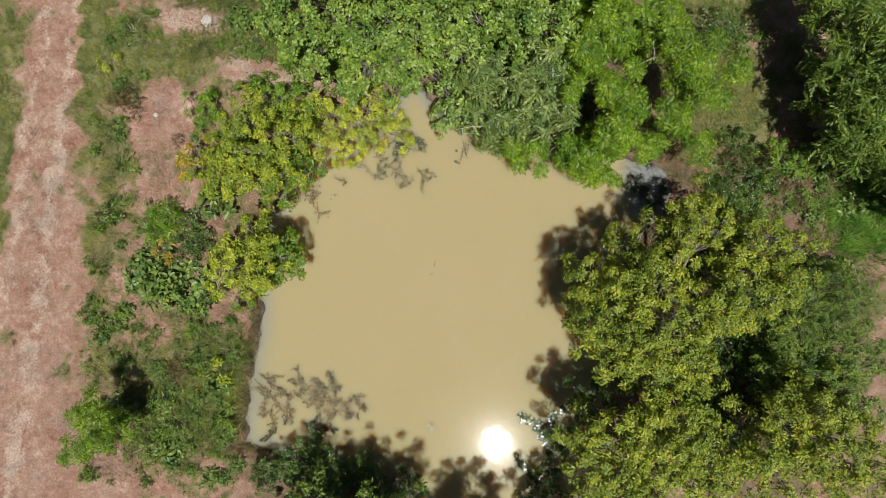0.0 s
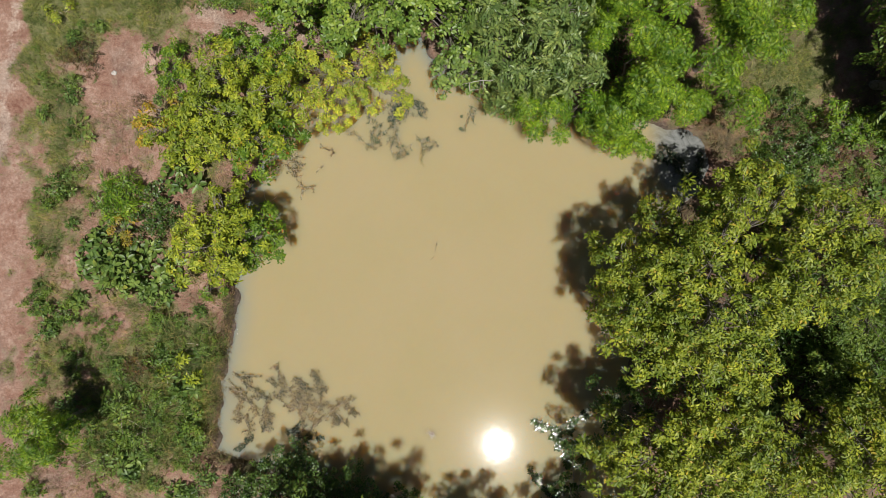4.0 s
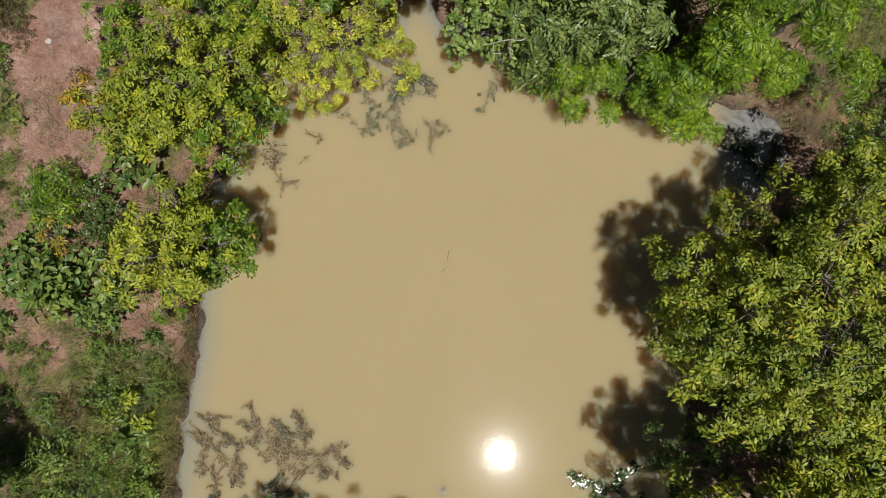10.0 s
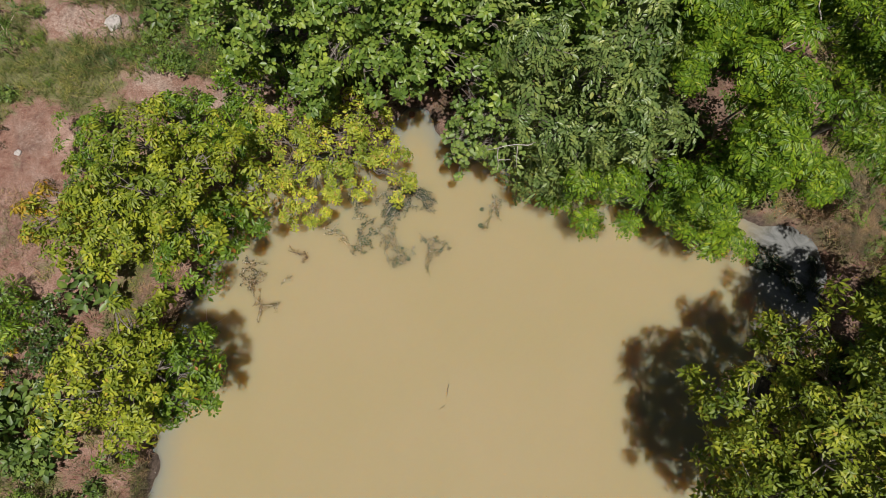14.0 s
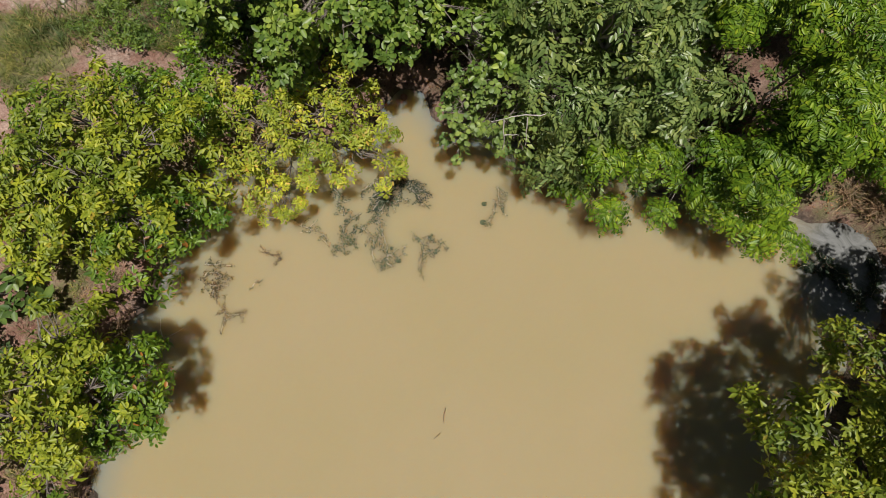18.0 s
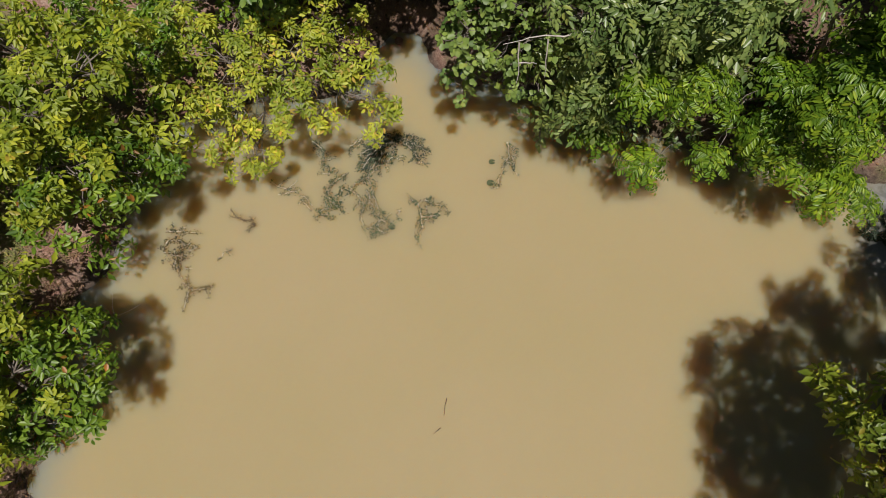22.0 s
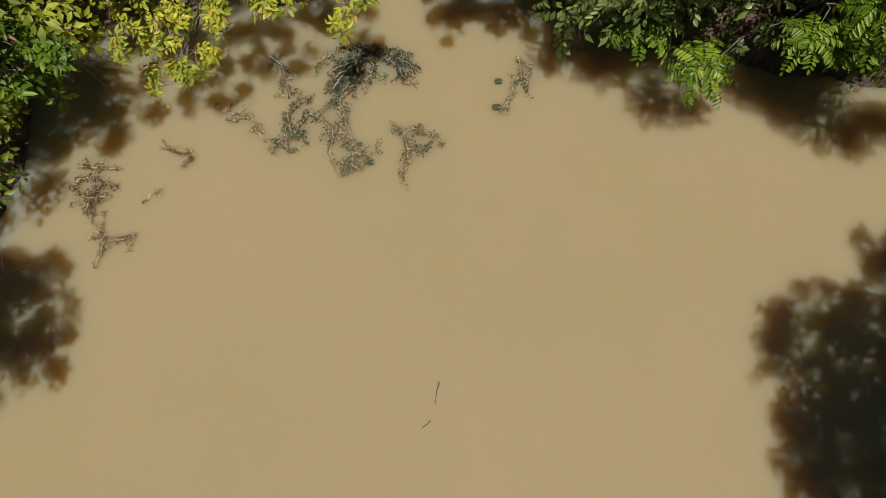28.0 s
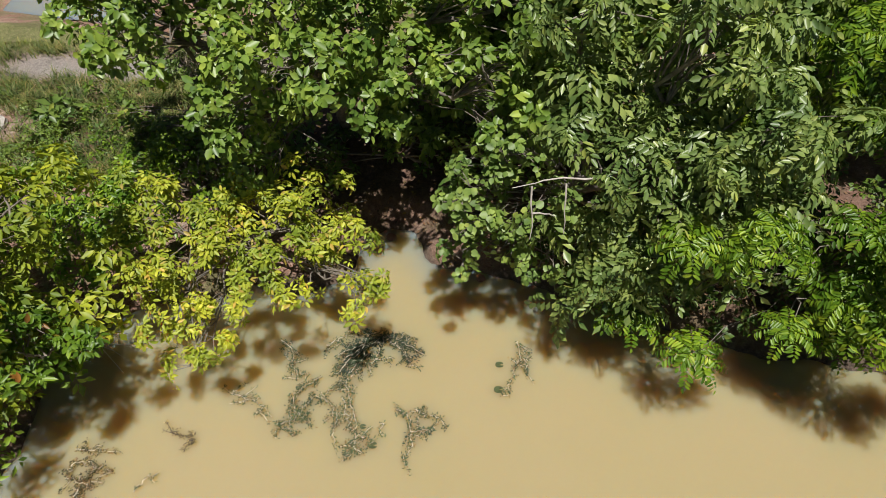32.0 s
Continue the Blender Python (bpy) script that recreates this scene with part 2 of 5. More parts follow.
def water_material(far=False):
    """Muddy water: light scatters inside it, clear film on top."""
    m, nt, bsdf, out = material("sky_tinted_water" if far else "muddy_water")
    a = nt.nodes.new("ShaderNodeAttribute")
    a.attribute_name = "shallow"
    drift = grain(nt, 0.22, 3.0)
    body = ramp(nt, drift, (0.3, (0.322, 0.268, 0.140)), (0.7, (0.338, 0.278, 0.156)))
    # The far pond's grey is sky reflection put into the base colour.
    col = blend(nt, a.outputs["Fac"], body, (0.22, 0.23, 0.22) if far else (0.262, 0.245, 0.178))
    if not far:
        grey_swirl = nt.nodes.new("ShaderNodeAttribute")
        grey_swirl.attribute_name = "grey_swirl"
        swirl = node(nt, "ShaderNodeTexNoise", Scale=1.5, Detail=8.0, Roughness=0.68, Distortion=1.6)
        geo = nt.nodes.new("ShaderNodeNewGeometry")
        nt.links.new(geo.outputs["Position"], swirl.inputs["Vector"])
        wisps = ramp(nt, swirl.outputs[0], (0.36, (0.10, 0.105, 0.095)), (0.5, (0.17, 0.178, 0.168)), (0.70, (0.25, 0.26, 0.25)))
        col = blend(nt, grey_swirl.outputs["Fac"], col, wisps)
        clear = nt.nodes.new("ShaderNodeMath")
        clear.operation = "SUBTRACT"
        clear.inputs[0].default_value = 1.0
        nt.links.new(grey_swirl.outputs["Fac"], clear.inputs[1])
        nt.links.new(clear.outputs[0], bsdf.inputs["Subsurface Weight"])
    nt.links.new(col, bsdf.inputs["Base Color"])
    bsdf.subsurface_method = "BURLEY"
    bsdf.inputs["Subsurface Weight"].default_value = 1.0
    bsdf.inputs["Subsurface Radius"].default_value = (1.2, 0.70, 0.28)
    bsdf.inputs["Subsurface Scale"].default_value = 0.62
    bsdf.inputs["Roughness"].default_value = 0.03
    bsdf.inputs["IOR"].default_value = 1.33
    bsdf.inputs["Coat Weight"].default_value = 0.032
    bsdf.inputs["Coat Roughness"].default_value = 0.15
    bsdf.inputs["Coat IOR"].default_value = 1.33
    bumped(nt, bsdf, grain(nt, 3.0, 3.0), 0.05, 0.02)
    return m

# ---- plan: the pond, and what covers the land ----
POND = np.array([
    (-9.15, -8.9), (-8.95, -6.5), (-8.6, -4.2), (-8.42, -2.3), (-8.2, 0.0), (-8.05, 1.5), (-7.45, 2.9), (-7.4, 4.4), (-6.9, 5.3), (-5.8, 5.9),
    (-4.6, 6.2), (-3.3, 6.35), (-2.5, 6.6), (-2.2, 7.3), (-1.6, 8.0), (-1.0, 7.9), (-0.65, 7.2), (-0.4, 6.85), (0.3, 6.72), (1.2, 6.48), (1.9, 6.22),
    (2.6, 5.95), (3.8, 5.45), (5.0, 5.0), (6.5, 4.6), (8.2, 4.3), (9.4, 4.1), (10.2, 3.6), (10.5, 2.6), (10.0, 1.4), (9.2, 0.6), (8.3, -0.6),
    (7.8, -2.5), (7.4, -5.0), (7.2, -8.0), (7.4, -10.5), (6.2, -12.4), (3.0, -12.8), (0.5, -12.9), (-1.5, -12.4), (-3.3, -11.4), (-4.6, -10.1), (-6.0, -9.6), (-7.6, -9.3)])
FAR_POND = np.array([(-15.0, 16.6), (-12.0, 15.9), (-9.6, 15.4), (-8.4, 15.8), (-8.6, 17.5), (-11.0, 19.5), (-15.0, 19.0)])


def inside_by(x, y, ring):
    """Metres outside a ring (inside: minus)."""
    p = np.stack([np.asarray(x, float), np.asarray(y, float)], -1)
    best, odd = np.full(p.shape[:-1], 1e9), np.zeros(p.shape[:-1], bool)
    for a, b in zip(ring, np.roll(ring, -1, axis=0)):
        ab = b - a
        k = np.clip(((p - a) @ ab) / (ab @ ab), 0, 1)
        best = np.minimum(best, np.hypot(*np.moveaxis(p - a - k[..., None] * ab, -1, 0)))
        cross = ((a[1] > p[..., 1]) != (b[1] > p[..., 1]))
        with np.errstate(divide="ignore", invalid="ignore"):
            odd ^= cross & (p[..., 0] < ab[0] * (p[..., 1] - a[1]) / (ab[1] if ab[1] else 1e-9) + a[0])
    return np.where(odd, -best, best)


def lattice(x, y, seed):
    n = np.sin(x * 127.1 + y * 311.7 + seed * 74.7) * 43758.5453
    return n - np.floor(n)


def wave(x, y, size, seed=0):
    """Smooth noise, 0 to 1, with swells of about that many metres."""
    x, y = np.asarray(x, float) / size, np.asarray(y, float) / size
    i, j = np.floor(x), np.floor(y)
    u, v = x - i, y - j
    u, v = u * u * (3 - 2 * u), v * v * (3 - 2 * v)
    low = lattice(i, j, seed) * (1 - u) + lattice(i + 1, j, seed) * u
    return low * (1 - v) + (lattice(i, j + 1, seed) * (1 - u) + lattice(i + 1, j + 1, seed) * u) * v


def ease(v, a, b):
    t = np.clip((v - a) / (b - a), 0, 1)
    return t * t * (3 - 2 * t)


def ground_height(x, y):
    d = inside_by(x, y, POND) + 0.38 * (wave(x, y, 0.7, 3) - 0.5) + 0.12 * (wave(x, y, 0.22, 4) - 0.5)
    bank = 0.55 * ease(d, -0.1, 0.55) + 0.3 * ease(d, 0.4, 3.5)
    z = np.where(d < 0, np.maximum(-1.0, d * 0.8), bank)
    z = z + ease(d, 0.1, 1.5) * (0.22 * (wave(x, y, 2.6, 1) - 0.5) + 0.09 * (wave(x, y, 0.6, 2) - 0.5) + 0.035 * (wave(x, y, 0.2, 5) - 0.5))
    z = z - 0.09 * wheel_lines(x, y)[1]
    far = inside_by(x, y, FAR_POND)
    return np.where(far < 1.0, np.minimum(z, 0.35 + far * 0.45), z)


def spots(x, y, blobs):
    s = np.zeros(np.shape(x))
    for bx, by, rx, ry, v in blobs:
        s = s + v * np.exp(-(((x - bx) / rx) ** 2 + ((y - by) / ry) ** 2) ** 1.5)
    return s


GREEN = [(12.6, 6.6, 1.9, 2.8, 0.6), (-20.9, 7, 1.2, 7, 0.9), (-15.6, 7, 1.4, 6, 0.55), (-12.4, 8.8, 2.3, 1.2, 0.8), (-15.4, 0, 1.1, 5, 0.4), (-11.6, -6.5, 3.0, 3.0, 0.8), (-21.0, 1.0, 0.9, 1.6, 0.8), (-16.3, 8.5, 0.7, 4, 0.5),
         (-9.9, -4.5, 1.2, 3, 0.4), (13.4, 7.0, 1.6, 2.2, 0.7), (18.8, 1.2, 1.6, 1.4, 1.0), (-9.5, 11.2, 1.4, 0.8, 0.5), (12.5, 11.0, 3.0, 1.5, 0.6), (-11.0, 14.3, 3.0, 0.9, 0.8)]
BARE = [(-16.8, 3.0, 1.0, 6.0, 0.34), (-15.4, -0.5, 0.8, 2.5, 0.22), (-15.8, 5.6, 0.8, 1.6, 0.3), (-18.8, -5.4, 1.9, 4.6, 0.7), (-17.2, -10, 3.2, 2.3, 0.9), (-13.0, 4, 1.3, 3.2, 0.5), (-12.4, 6.6, 1.0, 1.2, 0.7),
        (-11.2, 10.4, 1.9, 0.8, 0.95), (-9.2, 8.6, 0.9, 1.3, 0.9), (-6.6, 7.7, 2.1, 0.6, 0.9), (-3.3, 7.4, 0.9, 0.6, 0.8), (14.5, 9.2, 0.9, 1.8, 0.6),
        (15.6, 2.6, 2.2, 0.8, 0.7), (12.4, 3.8, 1.0, 0.8, 0.6), (-9.9, -2.7, 0.8, 0.8, 0.45), (-13.0, -4.0, 1.4, 0.7, 0.4), (-14.6, -1.2, 0.9, 1.8, 0.35), (-8.4, 1.9, 0.6, 0.6, 0.5)]
# Spots of fallen leaves, doubling as painted shade under and between trees.
SHADE_AND_LITTER = [(0, 10, 9, 2.6, 1.0), (6, 6.6, 5, 1.8, 0.8), (11.5, -4, 4.6, 6, 1.0), (15.5, -4, 3.5, 5, 1.0), (-7.6, 4.9, 1.4, 1.2, 0.25), (-9.2, -0.2, 0.9, 1.2, 0.6), (-11.8, -0.2, 1.2, 1.4, 0.5), (-4, -12, 6, 2, 0.9), (17.5, 5.5, 2, 3.5, 0.9), (12.2, 2.0, 1.2, 0.8, 0.7), (15.4, 2.4, 2.4, 1.2, 0.35), (13.0, -8.4, 2.5, 2.5, 0.9), (17.0, -1.6, 2.5, 2.0, 0.8)]
TROD = [(11.2, 4.1, 1.0, 0.6, 0.7), (12.2, 3.5, 0.7, 0.5, 0.6), (-11.4, 10.4, 1.8, 0.6, 0.6), (-9.3, 8.6, 0.7, 1.1, 0.6), (-6.8, 7.75, 1.8, 0.4, 0.6), (-19.4, -9, 0.6, 2, 0.25), (12.6, 3.9, 0.8, 0.5, 0.6)]
GREY_STRIP = [(-10.2, 12.9, 2.6, 0.7, 0.9), (-7.6, 12.6, 1.6, 0.6, 0.7)]


def wheel_lines(x, y):
    """The dirt track: its worn strip and its two wheel lines, which drift west towards the south."""
    off = x + 16.85 + 0.135 * (11 - y) + 0.35 * (wave(x, y, 2.2, 30) - 0.5)
    strip = np.exp(-((off + 0.75) / (1.05 + 0.5 * ease(-y, -5, 3))) ** 4)
    wheels = np.exp(-(off / 0.30) ** 2) + 0.75 * np.exp(-((off + 1.5) / 0.34) ** 2)
    return strip, wheels


def covers(x, y):
    rough = 0.7 * (wave(x, y, 1.3, 11) - 0.5) + 0.75 * (wave(x, y, 0.45, 12) - 0.5) + 0.6 * (wave(x, y, 0.19, 13) - 0.5)
    x = x + 0.5 * (wave(x, y, 3.1, 21) - 0.5) + 0.6 * (wave(x, y, 0.5, 22) - 0.5)
    litter = np.clip(spots(x, y, SHADE_AND_LITTER) + 0.5 * rough, 0, 1)
    strip, wheels = wheel_lines(x, y)
    worn = 0.55 * strip * (0.3 + 0.7 * ease(-y, -8, 0)) + 0.45 * wheels
    grass = np.clip(0.42 + spots(x, y, GREEN) - spots(x, y, BARE) - worn + rough, 0, 1)
    trodden = np.clip(spots(x, y, TROD) * (0.55 + 0.9 * wave(x, y, 0.5, 14)) + 0.85 * wheels * (0.1 + 1.1 * wave(x, y, 0.4, 31)) + 0.4 * rough, 0, 1)
    gravel = np.clip(spots(x, y, GREY_STRIP) + 0.3 * rough, 0, 1)
    return grass * (1 - gravel), trodden, litter, gravel


def sheet(name, verts, faces, mat):
    me = bpy.data.meshes.new(name)
    me.vertices.add(len(verts))
    me.vertices.foreach_set("co", np.asarray(verts, np.float32).ravel())
    faces = np.asarray(faces, np.int32)
    n = faces.shape[1]
    me.loops.add(faces.size)
    me.loops.foreach_set("vertex_index", faces.ravel())
    me.polygons.add(len(faces))
    me.polygons.foreach_set("loop_start", np.arange(0, faces.size, n, dtype=np.int32))
    me.update(calc_edges=True)
    me.materials.append(mat)
    return me


def store(me, name, values):
    me.attributes.new(name, "FLOAT", "POINT").data.foreach_set("value", np.asarray(values, np.float32).ravel())


def grid_faces(nx, ny):
    i = (np.arange(ny - 1)[:, None] * nx + np.arange(nx - 1)).ravel()
    return np.stack([i, i + 1, i + nx + 1, i + nx], 1)


def steps(a, b, pitch, reach):
    outer = np.cumsum(0.3 * 1.22 ** np.arange(60))
    outer = outer[outer < reach]
    return np.concatenate([(a - outer)[::-1], np.arange(a, b, pitch), b + outer])


gx, gy = steps(-23, 21, 0.125, 2500), steps(-14, 17, 0.125, 2500)
GX, GY = np.meshgrid(gx, gy)
GZ = ground_height(GX, GY)
ground_mesh = sheet("ground", np.stack([GX, GY, GZ], -1).reshape(-1, 3), grid_faces(len(gx), len(gy)), ground_material())
g_grass, g_trod, g_litter_shade, g_gravel = covers(GX, GY)
for key, field in (("grass", g_grass), ("trodden", g_trod), ("litter", g_litter_shade), ("gravel", g_gravel),
                   ("wet", 1 - ease(inside_by(GX, GY, POND) + 0.3 * (wave(GX, GY, 0.3, 15) - 0.5), -0.05, 0.17))):
    store(ground_mesh, key, field)
ground_mesh.polygons.foreach_set("use_smooth", np.ones(len(ground_mesh.polygons), bool))
ground = tagged(new("ground", ground_mesh), "red laterite soil with patchy grass and a dirt track", "ground", kind="structure")

# water: one level sheet over each basin
WATER = water_material()
for ring, title, label in ((POND, "water", "muddy tan pond water with soft tree shadows"), (FAR_POND, "water_far", "second pond, its sky reflection painted in as grey")):
    wx, wy = np.arange(ring[:, 0].min() - 1, ring[:, 0].max() + 1, 0.2), np.arange(ring[:, 1].min() - 1, ring[:, 1].max() + 1, 0.2)
    WX, WY = np.meshgrid(wx, wy)
    dist = inside_by(WX, WY, ring)
    faces = grid_faces(len(wx), len(wy))
    faces = faces[(dist.ravel()[faces] < 0.9).all(1)]
    used, inverse = np.unique(faces, return_inverse=True)
    co = np.stack([WX, WY, np.zeros_like(WX)], -1).reshape(-1, 3)[used]
    me = sheet(title, co, inverse.reshape(-1, 4), WATER if title == "water" else water_material(True))
    d = dist.ravel()[used]
    if title == "water":
        west = np.clip((-co[:, 0] - 4) / 4, 0.0, 1)
        store(me, "shallow", ease(d + 0.35 * wave(co[:, 0], co[:, 1], 1.2, 8), -0.9, 0.1) * np.maximum(west, ease(co[:, 1], 5.4, 6.6)))
        # Grey swirled patch over the pond's north-eastern corner.
        store(me, "grey_swirl", np.clip(1.35 * spots(co[:, 0], co[:, 1], [(9.7, 3.0, 1.35, 2.1, 1.0)]) + 1.1 * (wave(co[:, 0], co[:, 1], 0.6, 18) - 0.5), 0, 1) * ease(co[:, 0], 7.6, 8.8))
    else:
        # Not depth here: ones apply the painted sky grey over the whole pond.
        store(me, "shallow", np.ones(len(used)))
    tagged(new(title, me), label, "water", kind="structure")


# ---- plants ----
def part(name, me, parent, label=""):
    ob = new(name, me)
    ob.parent = parent
    ob.matrix_parent_inverse = parent.matrix_world.inverted()
    return tagged(ob, label)


def thing(name, at, label, category, group=""):
    e = new(name)
    e.empty_display_size = 0.3
    e.matrix_world = Matrix.Translation(at)
    return tagged(e, label, category, group)


def unit(v):
    return v / np.maximum(np.linalg.norm(v, axis=-1, keepdims=True), 1e-9)


def leaves_mesh(name, base, way, up, length, width, mat, droop=0.25, fold=0.07, simple=False):
    """Leaves as softly folded blades, each an island: six-cornered, or four-cornered for what stays far off."""
    up = unit(up - way * (up * way).sum(-1, keepdims=True))
    side = np.cross(up, way)
    L, W = length[:, None], width[:, None]
    low = up * L * droop
    if simple:
        v = np.stack([base, base + way * L * 0.5 - side * W * 0.5 + up * W * fold - low * 0.2, base + way * L - low,
                      base + way * L * 0.5 + side * W * 0.5 + up * W * fold - low * 0.2], 1).reshape(-1, 3)
        k = np.arange(len(base))[:, None] * 4
        return sheet(name, v, np.concatenate([k + np.array([0, 1, 2]), k + np.array([0, 2, 3])], 1).reshape(-1, 3), mat)
    v = np.stack([base,
                  base + way * L * 0.30 - side * W * 0.46 + up * W * fold - low * 0.08,
                  base + way * L * 0.70 - side * W * 0.42 + up * W * fold - low * 0.45,
                  base + way * L - low,
                  base + way * L * 0.70 + side * W * 0.42 + up * W * fold - low * 0.45,
                  base + way * L * 0.30 + side * W * 0.46 + up * W * fold - low * 0.08], 1).reshape(-1, 3)
    k = np.arange(len(base))[:, None] * 6
    f = np.concatenate([k + np.array([0, 1, 2, 3]), k + np.array([0, 3, 4, 5])], 1).reshape(-1, 4)
    return sheet(name, v, f, mat)


def pinnate(pairs, stalk, length, width, spread, arch):
    """A compound leaf: pairs of leaflets along an arching stalk, and one at its end. Rows: base, way, length, width."""
    rows = []
    for i in range(pairs):
        s = (i + 0.8) / (pairs + 0.3)
        taper = 1 - 0.35 * abs(s - 0.5)
        for side in (1, -1):
            rows.append((stalk * s * (1 - 0.15 * arch * s), 0.01 * side, -arch * stalk * s * s * 0.6,
                         math.cos(spread), side * math.sin(spread), -0.12 - arch * s * 0.6, length * taper, width * taper))
    rows.append((stalk * (1 - 0.15 * arch), 0, -arch * stalk * 0.6, 1, 0, -0.15 - arch * 0.7, length, width))
    return np.array(rows)


def tuft(count, length, width, rise):
    """Simple leaves standing off a shoot's end to all sides."""
    rows = []
    for i in range(count):
        a = i * 2.4
        tilt = rise - 0.5 * i / count
        rows.append((0.05 * math.cos(a), 0.05 * math.sin(a), 0.06 * i / count, math.cos(a), math.sin(a), tilt, length * (1.1 - 0.35 * i / count), width * (1.1 - 0.3 * i / count)))
    return np.array(rows)


def rosette(fronds, pairs, length, leaflet, wide):
    """A rosette of arching fronds round one shoot: steep young fronds inside, long drooping ones outside. Rows: base, way, length, width, face."""
    rows = []
    for i in range(fronds):
        a = 2.39996 * i
        young = 1 - i / fronds
        reach = length * (1 - 0.38 * young)
        rise, bow = 0.15 + 0.95 * young, 1.35
        c, s = math.cos(a), math.sin(a)
        x = z = 0.0
        for k in range(pairs + 1):
            f = (k + 1) / (pairs + 1)
            e = rise - bow * f
            x, z = x + math.cos(e) * reach / (pairs + 1), z + math.sin(e) * reach / (pairs + 1)
            ahead = (math.cos(e) * c, math.cos(e) * s, math.sin(e))
            face = (-math.sin(e) * c, -math.sin(e) * s, math.cos(e))
            size = leaflet * (0.62 + 0.55 * math.sin(math.pi * (0.18 + 0.7 * f)))
            if k == pairs:
                rows.append((x * c, x * s, z, *ahead, size * 0.9, wide, *face))
                continue
            for side in (1, -1):
                way = [0.9 * side * q + 0.42 * p - 0.16 * n for p, q, n in zip(ahead, (-s, c, 0), face)]
                rows.append((x * c, x * s, z, *way, size, wide, *face))
    return np.array(rows)


# habit: leaf or leaf spray, sprays to a shoot, shoots to a clump, reach of a clump, spacing of boughs, step along a bough, rise, droop of a blade, looseness
HABITS = {
    "star": (tuft(7, 0.140, 0.060, 0.16), 1, 12, 0.23, 0.66, 0.28, 0.25, 0.3, 0.2),
    "rosette": (rosette(15, 10, 0.62, 0.116, 0.043), 1, 1, 0.0, 0.70, 9.0, 0.0, 0.35, 0.28),
    "frond": (pinnate(7, 0.50, 0.155, 0.058, 0.85, 0.5), 6, 1, 0.06, 0.55, 9.0, 0.35, 0.3, 0.2),
    "feather": (pinnate(6, 0.44, 0.135, 0.066, 1.05, 1.0), 3, 4, 0.20, 0.78, 0.30, 0.25, 0.3, 0.14),
    "broad": (tuft(7, 0.150, 0.096, 0.3), 1, 8, 0.24, 0.62, 0.22, 0.35, 0.3, 0.3),
    "round": (tuft(6, 0.120, 0.110, 0.25), 1, 4, 0.14, 0.50, 0.18, 0.35, 0.3, 0.3),
    "oval": (tuft(6, 0.13, 0.080, 0.3), 1, 4, 0.12, 0.42, 0.14, 0.5, 0.2, 0.36),
    "large": (tuft(5, 0.30, 0.165, 0.45), 1, 2, 0.12, 0.50, 0.26, 0.5, 0.3, 0.25),
    "fine": (pinnate(4, 0.20, 0.085, 0.036, 0.8, 0.4), 2, 2, 0.12, 0.42, 0.17, 0.5, 0.2, 0.36),
}


def rosettes_on(lobes, rng):
    """Places and axes of rosettes set side by side over each lobe, one on its top."""
    at, out = [], []
    for x, y, z, r in lobes:
        kept = [unit(np.array([*rng.normal(scale=0.22, size=2), 1.0]))]
        if r > 0.42:
            for v in unit(rng.normal(size=(90, 3))):
                if v[2] > -0.25 and all(((v - q) ** 2).sum() > (0.66 / r) ** 2 for q in kept):
                    kept.append(v)
        for v in kept:
            at.append(np.array([x, y, z - r * 0.4]) + v * (r, r, r * 0.7) * rng.uniform(0.72, 0.98))
            out.append(unit(v * (0.75, 0.75, 1.0) + (0, 0, 0.55)))
    return np.array(at), np.array(out)


def shoots_on(lobes, count, reach, spacing, step, rng):
    """Shoot ends in clumps along boughs that spread from each lobe's heart, with dark gaps between the boughs: place and outward way."""
    at, out = [], []
    hearts = np.array([(x, y, z - r * 0.37) for x, y, z, r in lobes])
    wide = np.array([(r, r, r * 0.62) for x, y, z, r in lobes])
    for i, (x, y, z, r) in enumerate(lobes):
        apart = spacing / max(r, 0.2)
        kept = []
        for v in unit(rng.normal(size=(int(120 * r * r / spacing) + 50, 3)) + (0, 0, 0.3)):
            if v[2] > -0.3 and all(((v - q) ** 2).sum() > apart * apart for q in kept):
                kept.append(v)
        for v in kept:
            end, begin = rng.uniform(0.6, 1.34) if r > 0.5 else rng.uniform(0.8, 1.2), rng.uniform(0.32, 0.5)
            tip = v * wide[i] * end * 0.9 + hearts[i]
            within = (((tip - hearts) / wide) ** 2).sum(1)
            within[i] = 9
            if within.min() < 0.5 or rng.random() < 0.08:
                continue
            n = max(1, int(round((end - begin) * r / step)))
            t = np.linspace(end, begin, n) if n > 1 else np.array([end * 0.85])
            bend = rng.normal(scale=0.22, size=3)
            line = (v + bend * (t - begin)[:, None] ** 2) * t[:, None] * wide[i] + hearts[i]
            for k, q in enumerate(line):
                many = max(1, count // (k + 1))
                way = unit(v * (0.8, 0.8, 1.0) + (0, 0, 0.3) + rng.normal(scale=0.62, size=(many, 3)))
                at.append(q + way * reach * rng.uniform(0.4, 1.3, (many, 1)))
                out.append(way)
    at = np.concatenate(at)
    at[:, 2] = np.maximum(at[:, 2], 0.12)
    return at, np.concatenate(out)


